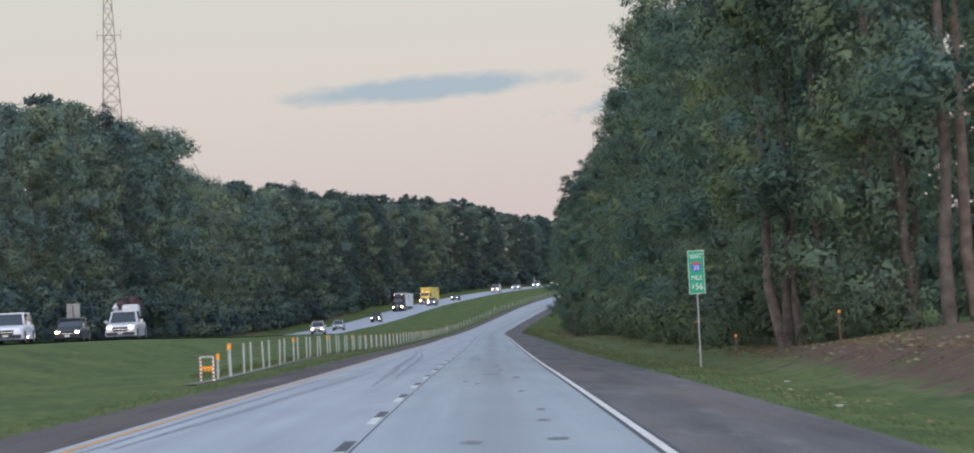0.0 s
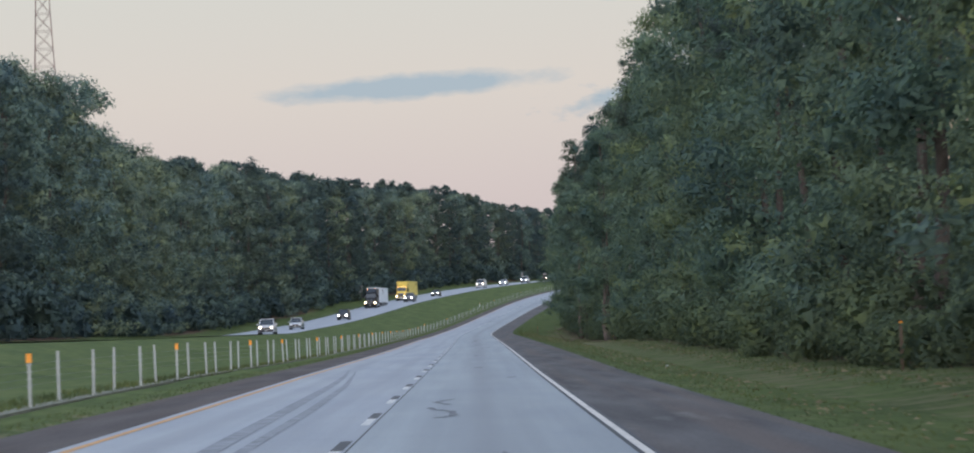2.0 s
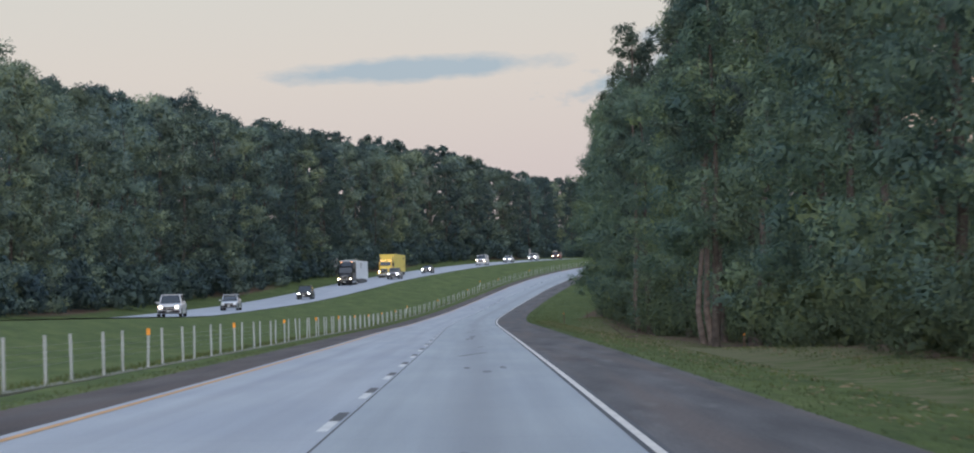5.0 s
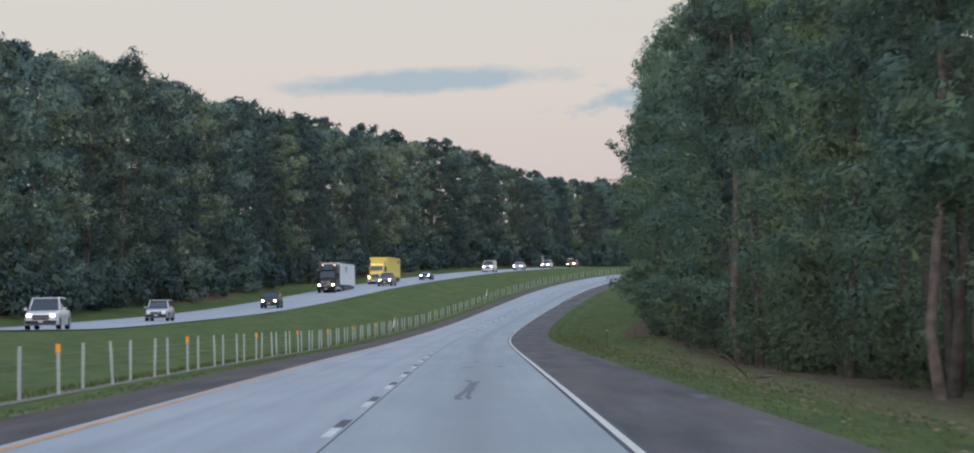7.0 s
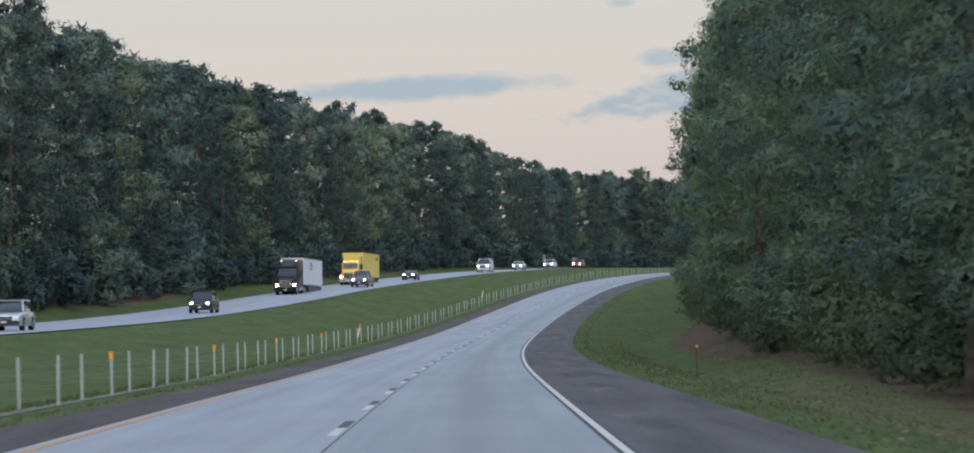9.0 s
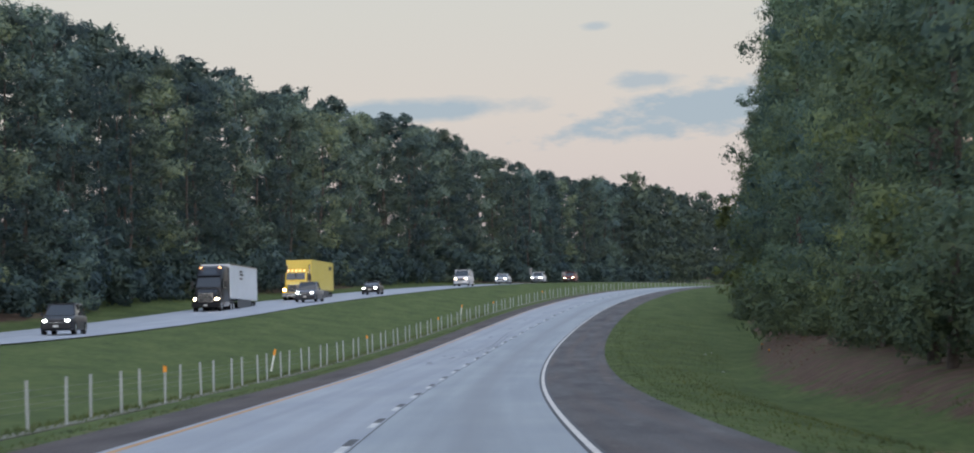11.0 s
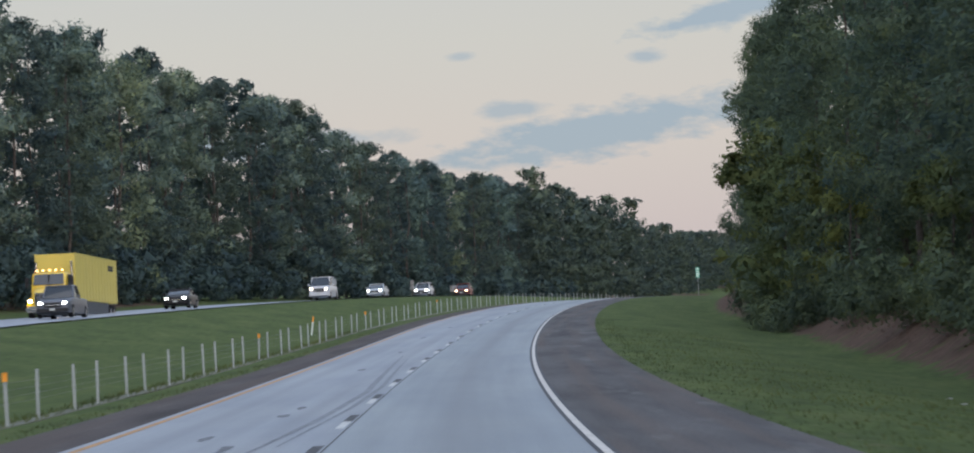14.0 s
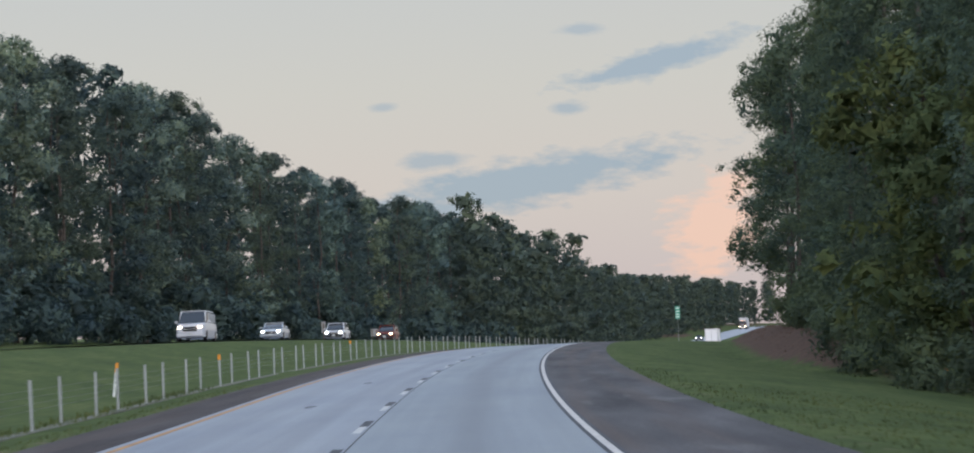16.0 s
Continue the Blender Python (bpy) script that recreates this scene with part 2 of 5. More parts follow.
def concrete_material(name, col, bands):
    """Worn concrete: long streaks, blotches, cross joints, and oil bands at the places (u, width, depth)."""
    m, nt, b = material(name, 0.62, 0.3)
    uv, u, v = road_uv(nt)
    streak = ramp(nt, [(0.3, tuple(c * 0.90 for c in col)), (0.7, tuple(c * 1.08 for c in col))])
    nt.links.new(stretched(nt, uv, 2.2, 0.03), streak.inputs[0])
    c = streak.outputs[0]
    blot = ramp(nt, [(0.35, (0.90, 0.91, 0.93)), (0.65, (1.06, 1.05, 1.03))])
    nt.links.new(stretched(nt, uv, 0.5, 0.09), blot.inputs[0])
    c = mix(nt, 1.0, c, blot.outputs[0], "MULTIPLY")
    fine = ramp(nt, [(0.3, (0.93, 0.93, 0.93)), (0.7, (1.05, 1.05, 1.05))])
    nt.links.new(stretched(nt, uv, 22.0, 9.0), fine.inputs[0])
    c = mix(nt, 1.0, c, fine.outputs[0], "MULTIPLY")
    wob = math_node(nt, "MULTIPLY", math_node(nt, "SUBTRACT", stretched(nt, uv, 0.6, 0.02, 2.0), 0.5), 0.5)
    for bu, bw, depth in bands:
        d = math_node(nt, "DIVIDE", math_node(nt, "ADD", math_node(nt, "SUBTRACT", u, bu), wob), bw)
        g = math_node(nt, "POWER", 2.718, math_node(nt, "MULTIPLY", math_node(nt, "MULTIPLY", d, d), -1.0))
        c = mix(nt, math_node(nt, "MULTIPLY", g, depth), c, (0.16, 0.165, 0.175))
    fr = math_node(nt, "FRACT", math_node(nt, "DIVIDE", v, 9.15))
    j = math_node(nt, "LESS_THAN", fr, 0.004)
    c = mix(nt, math_node(nt, "MULTIPLY", j, 0.45), c, (0.12, 0.12, 0.12))
    nt.links.new(c, b.inputs["Base Color"])
    bump = node(nt, "ShaderNodeBump", Strength=0.15, Distance=0.01)
    nt.links.new(stretched(nt, uv, 30.0, 12.0), bump.inputs["Height"])
    nt.links.new(bump.outputs[0], b.inputs["Normal"])
    return m


M_CONC_L = concrete_material("concrete_left_lane", (0.276, 0.292, 0.312), [(-2.6, 0.22, 0.25), (-0.95, 0.25, 0.22)])
M_CONC_R = concrete_material("concrete_right_lane", (0.262, 0.284, 0.296), [(1.85, 0.34, 0.38), (1.9, 1.0, 0.25)])
M_CONC_W = concrete_material("concrete_oncoming", (0.315, 0.330, 0.356), [])


def asphalt_material(name, col, stain, pale):
    """Old asphalt: long dirty streaks, blotches, washed-out patches and coarse grain."""
    m, nt, b = material(name, 0.9, 0.15)
    uv, u, v = road_uv(nt)
    a = ramp(nt, [(0.3, tuple(c * 0.62 for c in col)), (0.7, tuple(c * 1.32 for c in col))])
    nt.links.new(stretched(nt, uv, 0.9, 0.10), a.inputs[0])
    s = ramp(nt, [(0.46, (0, 0, 0)), (0.64, (1, 1, 1))])
    nt.links.new(stretched(nt, uv, 1.6, 0.03), s.inputs[0])
    c = mix(nt, math_node(nt, "MULTIPLY", s.outputs[0], 0.7), a.outputs[0], stain)
    w = ramp(nt, [(0.60, (0, 0, 0)), (0.72, (1, 1, 1))])
    nt.links.new(stretched(nt, uv, 1.1, 0.16, 8.0), w.inputs[0])
    c = mix(nt, math_node(nt, "MULTIPLY", w.outputs[0], 0.6), c, pale)
    f = ramp(nt, [(0.3, (0.78, 0.78, 0.78)), (0.75, (1.25, 1.25, 1.25))])
    nt.links.new(stretched(nt, uv, 18.0, 8.0), f.inputs[0])
    nt.links.new(mix(nt, 1.0, c, f.outputs[0], "MULTIPLY"), b.inputs["Base Color"])
    bump = node(nt, "ShaderNodeBump", Strength=0.4, Distance=0.02)
    nt.links.new(stretched(nt, uv, 30.0, 15.0), bump.inputs["Height"])
    nt.links.new(bump.outputs[0], b.inputs["Normal"])
    return m


M_ASPH_R = asphalt_material("asphalt_shoulder", (0.104, 0.098, 0.097), (0.133, 0.107, 0.095), (0.180, 0.172, 0.166))
M_ASPH_L = asphalt_material("brown_shoulder", (0.086, 0.074, 0.070), (0.100, 0.078, 0.068), (0.110, 0.100, 0.092))


def ground_material():
    """Grass, with dry straw and bare red clay where the mesh's own attributes lay them."""
    m, nt, b = material("verge", 0.95, 0.1)
    uv, u, v = road_uv(nt)
    spot = node(nt, "ShaderNodeNewGeometry")
    g = ramp(nt, [(0.25, (0.052, 0.073, 0.027)), (0.5, (0.073, 0.099, 0.034)), (0.75, (0.104, 0.124, 0.046))])
    nt.links.new(stretched(nt, uv, 0.5, 0.16), g.inputs[0])
    f = ramp(nt, [(0.28, (0.74, 0.77, 0.74)), (0.72, (1.26, 1.22, 1.16))])
    nt.links.new(stretched(nt, uv, 4.0, 0.55, 8.0), f.inputs[0])
    c = mix(nt, 1.0, g.outputs[0], f.outputs[0], "MULTIPLY")
    for name, lo, hi in (("dry", (0.098, 0.102, 0.046), (0.158, 0.142, 0.078)), ("clay", (0.062, 0.040, 0.030), (0.150, 0.094, 0.068))):
        at = node(nt, "ShaderNodeAttribute", attribute_name=name)
        patch = node(nt, "ShaderNodeTexNoise", Scale=1.1, Detail=7.0)
        nt.links.new(spot.outputs["Position"], patch.inputs["Vector"])
        n = math_node(nt, "SUBTRACT", patch.outputs[0], 0.5)
        k = math_node(nt, "ADD", at.outputs["Fac"], math_node(nt, "MULTIPLY", n, 1.5))
        k = math_node(nt, "DIVIDE", math_node(nt, "SUBTRACT", k, 0.4), 0.25, clamp=True)
        r = ramp(nt, [(0.3, lo), (0.7, hi)])
        crumb = node(nt, "ShaderNodeTexNoise", Scale=1.6, Detail=7.0, Roughness=0.7)
        nt.links.new(spot.outputs["Position"], crumb.inputs["Vector"])
        nt.links.new(crumb.outputs[0], r.inputs[0])
        c = mix(nt, k, c, r.outputs[0])
    nt.links.new(c, b.inputs["Base Color"])
    bump = node(nt, "ShaderNodeBump", Strength=0.45, Distance=0.05)
    nt.links.new(stretched(nt, uv, 9.0, 5.0), bump.inputs["Height"])
    nt.links.new(bump.outputs[0], b.inputs["Normal"])
    return m


M_GROUND = ground_material()


# ---- mesh helpers ----
def part(name, bm, mat, parent=None, label=""):
    me = bpy.data.meshes.new(name)
    bm.to_mesh(me)
    bm.free()
    me.materials.append(mat)
    ob = new(name, me)
    ob.parent = parent
    return tagged(ob, label)


def mesh_of(name, verts, faces, mat, parent=None, label="", smooth=False):
    me = bpy.data.meshes.new(name)
    me.from_pydata([tuple(v) for v in verts], [], [tuple(f) for f in faces])
    me.materials.append(mat)
    if smooth:
        me.shade_smooth()
    ob = new(name, me)
    ob.parent = parent
    return tagged(ob, label)


def grid_faces(n, m, base=0):
    i, j = np.meshgrid(np.arange(n - 1), np.arange(m - 1), indexing="ij")
    a = base + i * m + j
    return np.stack([a, a + 1, a + m + 1, a + m], -1).reshape(-1, 4)


def ribbon(name, s0, s1, us, mat, zs=None, step=4.0, dz=0.0, uvs=True):
    """A strip of road surface over the lateral places us, from s0 to s1."""
    ss = np.arange(s0, s1 + step * 0.5, step)
    us = np.asarray(us, float)
    zs = np.zeros(len(us)) if zs is None else np.asarray(zs, float)
    P = place(ss[:, None], us[None, :], zs[None, :] + dz).reshape(-1, 3)
    F = grid_faces(len(ss), len(us))[:, ::-1]
    ob = mesh_of(name, P, F, mat)
    if uvs:
        put_uv(ob, np.stack(np.broadcast_arrays(us[None, :], ss[:, None]), -1).reshape(-1, 2))
    return ob


def put_uv(ob, uv):
    lay = ob.data.uv_layers.new(name="road")
    idx = np.empty(len(ob.data.loops), int)
    ob.data.loops.foreach_get("vertex_index", idx)
    lay.data.foreach_set("uv", np.asarray(uv, np.float32)[idx].ravel())


# ---- ground ----
def west_u(s):
    """The middle of the westbound road."""
    return np.interp(s, (-200, 0, 150, 350, 480, 640, 720, 800, 900, 1200), (-23.5, -23.5, -23.5, -24, -26.5, -26.5, -25, -24, -23, -23))


def west_z(s):
    return np.interp(s, (-200, 150, 420, 500, 640, 720, 900, 1200), (1.5, 1.5, 1.2, 1.4, 1.5, 1.35, 1.2, 1.0))


def right_u(s):
    """The edge of the wood beside the eastbound road."""
    return np.interp(s, (0, 150, 230, 340, 370, 430, 500, 560, 600, 645, 656, 690, 702, 745, 775, 830, 1000), (13.9, 13.9, 14.3, 14.3, 13.5, 13.5, 16.2, 17.2, 21.2, 21.3, 19.3, 19.3, 20.0, 20.5, 23.0, 24.0, 27.0))


def foot_u(s):
    """The foot of the bank before that wood, in the ditch."""
    return np.interp(s, (430, 500, 540, 600, 662, 690, 700, 720, 800, 900), (10.6, 12.0, 14.0, 17.2, 16.9, 16.6, 15.4, 14.6, 14.5, 15.0))


def foot_z(s):
    return np.interp(s, (430, 500, 540, 600, 662, 700, 760, 830, 900), (-0.92, -0.80, -0.85, -1.45, -1.4, -1.4, -0.9, -0.5, -0.3))


def bank_z(s):
    """The top of the bank."""
    return np.interp(s, (0, 70, 90, 160, 265, 300, 372, 415, 430, 530, 590, 646, 658, 686, 698, 760, 830, 900), (0.9, 0.8, 0.3, 0.0, 0.0, -0.7, -0.7, 0.1, 0.1, 0.9, 0.5, 0.35, -1.0, -1.0, 0.35, 0.6, 0.5, 0.2))


def ground_z(s, u):
    """Height of the ground above the eastbound road."""
    s, u = np.broadcast_arrays(np.asarray(s, float), np.asarray(u, float))
    uw, zw = west_u(s), west_z(s)
    out = np.zeros(s.shape)
    ru = right_u(s)
    bank, fu, fz = bank_z(s), np.where(s < 430, np.maximum(9.4, ru - 6.0), foot_u(s)), foot_z(s)
    fz = np.where(s < 430, np.interp(s, (290, 400), (-0.28, -0.92)) + 0.1 * bank, fz)
    tu = np.where(s < 430, np.maximum(10.4, ru - 3.5), foot_u(s) + np.where(s > 690, 1.8, 2.6))
    zf = np.interp(s, (60, 130, 210, 430, 900), (0.10, 0.16, -0.02, -0.10, -0.10))
    o = 0 * uw
    xs = [-2500 + o, -500 + o, -120 + o, uw - 22, uw - 12, uw - 8, uw - 6.0, uw - 4.8, uw + 4.8, uw + 6.5, -11.5 + o, -9.0 + o, -7.5 + o, -5.7 + o, -5.4 + o, 6.3 + o, 6.8 + o, 8.8 + o, fu, tu, np.maximum(ru + 0.5, tu + 0.5), ru + 40, 500 + o, 1500 + o]
    zs = [zw + 14, zw + 14, zw + 2.5, zw + 1.0, zw + 0.4, zw - 0.25, zw - 0.2, zw - 0.06, zw - 0.06, zw - 0.15, 0.12 + 0.5 * zf, zf, zf, -0.02 + o, -0.06 + o, -0.06 + o, -0.05 + o, np.where(s > 430, fz * 0.12 - 0.09, -0.12), fz, np.where(s > 430, bank, bank * 0.75), bank * 1.25 + 0.1, bank * 1.25 + 1.5, bank + 12, bank + 12]
    for k in range(len(xs) - 1):
        m = (u >= xs[k]) & (u < xs[k + 1])
        f = (u - xs[k]) / (xs[k + 1] - xs[k])
        out = np.where(m, zs[k] + f * (zs[k + 1] - zs[k]), out)
    return out


gs = np.concatenate([np.arange(-200, 700, 3.0), np.arange(700, 1790, 10.0)])
gu = np.concatenate([[-2000, -1000, -500, -300, -180, -120, -90, -70, -58], np.arange(-52, -5.7, 0.75), [-5.7, -5.4, -3, 0, 3, 6.3, 6.8], np.arange(7.3, 22, 0.6), [25, 30, 40, 60, 100, 180, 300, 499, 1100]])
GS, GU = np.meshgrid(gs, gu, indexing="ij")
GZ = ground_z(GS, GU)
rough = np.array([noise.noise((a * 0.11, b * 0.25, 0.0)) for a, b in zip(GS.ravel(), GU.ravel())]).reshape(GS.shape)
off = np.clip(np.minimum(np.abs(GU + 5.6), np.abs(GU - 6.6)) - 0.3, 0, 1) * ((GU < -5.7) | (GU > 6.8)) * (np.abs(GU - west_u(GS)) > 6)
verge = (gu > 7.2) & (gu < 22)
for _ in range(3):
    soft_z = GZ.copy()
    soft_z[:, 1:-1] = 0.25 * GZ[:, :-2] + 0.5 * GZ[:, 1:-1] + 0.25 * GZ[:, 2:]
    soft_z[1:-1] = 0.25 * soft_z[:-2] + 0.5 * soft_z[1:-1] + 0.25 * soft_z[2:]
    GZ[:, verge] = soft_z[:, verge]
GZ = GZ + rough * np.where(GU > 6, 0.015, 0.05) * off
ground = mesh_of("ground", place(GS, GU, GZ).reshape(-1, 3), grid_faces(len(gs), len(gu))[:, ::-1], M_GROUND, smooth=True)
put_uv(ground, np.stack([GU, GS], -1).reshape(-1, 2))
tagged(ground, "mown green grass verge with patches of bare red clay", "ground", kind="structure")

def put_attribute(ob, name, values):
    at = ob.data.attributes.new(name, "FLOAT", "POINT")
    at.data.foreach_set("value", np.asarray(values, np.float32).ravel())


def hump(x, lo, hi, edge):
    return np.clip((x - lo) / edge, 0, 1) * np.clip((hi - x) / edge, 0, 1)


clay_in = np.where(GS < 500, np.interp(GS, (0, 60, 90, 130, 200, 420, 500), (8.4, 8.6, 9.6, 11.8, 11.4, 11.2, 11.5)), foot_u(GS) - 0.6)
clay = hump(GU, clay_in, 26, 1.2) * np.interp(GS, (60, 90, 130, 430, 500, 648, 660, 684, 696, 790, 850), (0.72, 0.8, 0.62, 0.62, 0.66, 0.8, 0.55, 0.55, 0.9, 0.9, 0.5))
clay = np.maximum(clay, 0.8 * hump(west_u(GS) - GU, 9.5, 60, 2) * (0.5 + 0.5 * np.sin(GS * 0.045)))
dry = hump(GU, 7.8, 14.5, 1.2) * np.interp(GS, (30, 60, 100, 240, 290, 360, 400, 440), (0.52, 0.50, 0.46, 0.50, 0.90, 0.90, 0.50, 0.15)) + hump(GU, 6.3, 7.0, 0.3) * 0.5 + hump(-GU, 5.3, 6.0, 0.3) * 0.45
put_attribute(ground, "clay", clay)
put_attribute(ground, "dry", dry)

# ---- roads ----
tagged(ribbon("road_left_lane", -60, 1700, (-3.85, -1.9, 0.115), M_CONC_L), "pale worn concrete passing lane", "road", kind="structure")
tagged(ribbon("road_right_lane", -60, 1700, (0.145, 1.9, 3.796), M_CONC_R), "pale worn concrete travel lane with an oil-darkened band", "road", kind="structure")
tagged(ribbon("lane_joint", -60, 1700, (0.115, 0.145), M_SEAL, dz=-0.004), "dark sealed joint between concrete lanes", "road joint", kind="structure")
tagged(ribbon("shoulder_left", -60, 1700, (-5.55, -4.6, -3.85), M_ASPH_L, (-0.03, -0.01, 0.0)), "narrow brown asphalt shoulder beside the median", "road shoulder", kind="structure")
tagged(ribbon("shoulder_right", -60, 1700, (3.796, 5.0, 6.4), M_ASPH_R, (0.0, -0.02, -0.05)), "wide dark patched asphalt shoulder", "road shoulder", kind="structure")
tagged(ribbon("edge_line_white", -60, 1700, (3.616, 3.726), M_WHITE, dz=0.004), "white painted edge line, slightly worn", "road marking", kind="structure")
tagged(ribbon("edge_seal_inner", -60, 1700, (3.546, 3.616), M_SEAL, dz=0.003), "dark sealed groove beside the edge line", "road joint", kind="structure")
tagged(ribbon("edge_seal_outer", -60, 1700, (3.726, 3.796), M_SEAL, dz=0.003), "dark sealed groove beside the edge line", "road joint", kind="structure")
tagged(ribbon("edge_line_yellow", -60, 1700, (-3.689, -3.549), M_YELLOW, dz=0.004), "faded orange-yellow painted edge line", "road marking", kind="structure")
ws = np.arange(-190, 1700, 5.0)
wo = np.array([-4.8, -3.7, 0.0, 3.7, 4.8])
west = mesh_of("road_westbound", place(ws[:, None], west_u(ws)[:, None] + wo[None], west_z(ws)[:, None]).reshape(-1, 3), grid_faces(len(ws), 5)[:, ::-1], M_CONC_W)
put_uv(west, np.stack(np.broadcast_arrays(wo[None] + 20, ws[:, None]), -1).reshape(-1, 2))
tagged(west, "pale concrete carriageway of the oncoming traffic", "road", kind="structure")

DASH0, CYCLE = 8.30, 12.192
marking = tagged(new("lane_marking"), "broken white lane line with black contrast dashes", "road marking", kind="structure")
for k in range(-2, 80):
    a = DASH0 + k * CYCLE
    ribbon("white_dash", a - 3.05, a, (-0.07, 0.07), M_DASHW, dz=0.004, step=3.05).parent = marking
    ribbon("black_dash", a, a + 3.05, (-0.08, 0.08), M_BLACK, dz=0.004, step=3.05).parent = marking


def blot(rng, s, u, ls, lu, mat, name, label, dz=0.005):
    """A ragged stain lying on the road."""
    n = 18
    a = np.linspace(0, 2 * math.pi, n, endpoint=False)
    r = rng.uniform(0.6, 1.1, n)
    ss, uu = s + ls * r * np.cos(a), u + lu * r * np.sin(a)
    return tagged(mesh_of(name, place(ss, uu, dz), [tuple(range(n))[::-1]], mat), label, "road stain")


M_TAR = plain("tar_stain", (0.13, 0.135, 0.145), 0.7, 0.3, vary=0.25, scale=4.0)
M_SKID = plain("tyre_mark", (0.20, 0.21, 0.225), 0.7, 0.3, vary=0.35, scale=3.0)
rng = np.random.default_rng(3)
for s, u, ls, lu in ((34.3, 2.6, 0.55, 0.16), (40.9, 2.55, 0.6, 0.12), (46, 2.6, 0.6, 0.09), (34, 1.55, 0.5, 0.16), (58.9, 2.45, 0.8, 0.09), (68.2, 1.5, 0.8, 0.08), (71.5, 1.2, 0.8, 0.08), (74.1, 2.5, 0.9, 0.1), (75, 2.5, 1.0, 0.14), (81.5, 1.85, 0.9, 0.36), (89.1, 2.15, 1.4, 0.12), (96.8, 2.05, 1.3, 0.12), (103, 2.05, 1.5, 0.11), (152, 2.7, 0.8, 0.16), (171, 1.8, 1.0, 0.2), (206, 1.7, 1.2, 0.12), (242, 2.1, 1.2, 0.13), (246, 2.5, 1.4, 0.1), (246, 1.65, 1.3, 0.1), (279.8, 2.1, 1.0, 0.12), (334.5, 1.65, 0.8, 0.28), (335.3, 2.6, 0.8, 0.2), (345, 1.9, 1.1, 0.12), (524, -1.85, 0.9, 0.2), (527, -2.0, 1.1, 0.13), (549, -1.38, 0.9, 0.14), (553.2, -1.3, 0.9, 0.12), (540, -1.95, 1.2, 0.1), (584.4, -1.64, 1.3, 0.13), (607, -1.5, 1.2, 0.1), (632, -1.8, 1.0, 0.13), (654, -1.6, 1.2, 0.12)):
    blot(rng, s, u, ls, lu, M_TAR, "tar_stain", "small dark tar stain on the concrete lane")


def skid(points, width):
    ss = np.linspace(points[0][0], points[-1][0], 24)
    uu = np.interp(ss, [p[0] for p in points], [p[1] for p in points])
    hw = width * 0.5 * np.sin(np.linspace(0.25, math.pi - 0.15, 24))
    P = np.stack([place(ss, uu - hw, 0.0055), place(ss, uu + hw, 0.0055)], 1).reshape(-1, 3)
    return tagged(mesh_of("skid_mark", P, grid_faces(24, 2)[:, ::-1], M_SKID), "long dark tyre mark on the concrete lane", "skid mark")


for pts, w in ((((70, -1.1), (95, -1.4), (107, -1.65), (117, -1.75), (135, -1.95), (147.5, -2.1), (159.5, -2.35), (171, -2.75)), 0.30), (((80, -0.85), (106.5, -1.2), (124, -1.35), (144, -1.65), (162.7, -2.2), (168, -2.4)), 0.20), (((36, -3.05), (53, -2.72), (64, -2.55), (79, -2.3), (100, -2.1)), 0.26), (((34, -3.35), (60, -3.2), (90, -3.1)), 0.16), (((532, -0.95), (548, -0.55), (562, -0.4), (580, -0.7), (601, -1.1)), 0.16), (((536, -0.6), (552, -0.25), (566, -0.18), (596, -0.7)), 0.12)):
    skid(pts, w)


def seal_path(points, width, seed):
    """A crooked dark line of crack sealant through points along and across the road."""
    r = np.random.default_rng(seed)
    q = np.array(points, float)
    d = np.concatenate([[0], np.cumsum(np.hypot(np.diff(q[:, 0]), 8 * np.diff(q[:, 1])))])
    k = np.linspace(0, d[-1], 6 * len(q))
    ss, uu = np.interp(k, d, q[:, 0]), np.interp(k, d, q[:, 1]) + r.normal(size=len(k)) * 0.015
    ds, du = np.gradient(ss), np.gradient(uu)
    n = np.hypot(ds, du) + 1e-6
    hw = width * 0.5 * r.uniform(0.55, 1.3, len(k))
    P = np.stack([place(ss + hw * du / n, uu - hw * ds / n, 0.0058), place(ss - hw * du / n, uu + hw * ds / n, 0.0058)], 1).reshape(-1, 3)
    return tagged(mesh_of("crack_sealant", P, grid_faces(len(k), 2)[:, ::-1], M_TAR), "crooked dark line of crack sealant on the concrete", "road stain")


for k, (pts, w) in enumerate(((((129.4, 1.28), (127.2, 0.9), (125.2, 1.2)), 0.13), (((123.6, 0.86), (122.2, 0.95), (121.0, 1.3), (118.5, 1.34), (117.5, 1.05)), 0.14), (((317.2, 1.66), (314.5, 1.80), (311, 1.74), (307.5, 1.68), (303.5, 1.52), (301.2, 1.56)), 0.13), (((316.0, 1.92), (312.5, 1.86), (308.0, 1.78), (304.0, 1.72), (301.4, 1.74)), 0.10), (((262.0, 1.38), (263.6, 1.62), (265.2, 1.75), (266.4, 1.98), (267.6, 2.18)), 0.22), (((262.8, 1.5), (264.0, 1.55), (264.8, 1.95)), 0.12), (((533.0, -1.62), (533.6, -1.42), (535.4, -1.3), (537.0, -1.34)), 0.16), (((278.6, 1.98), (280.6, 2.02), (279.4, 2.2)), 0.08))):
    seal_path(pts, w, 70 + k)


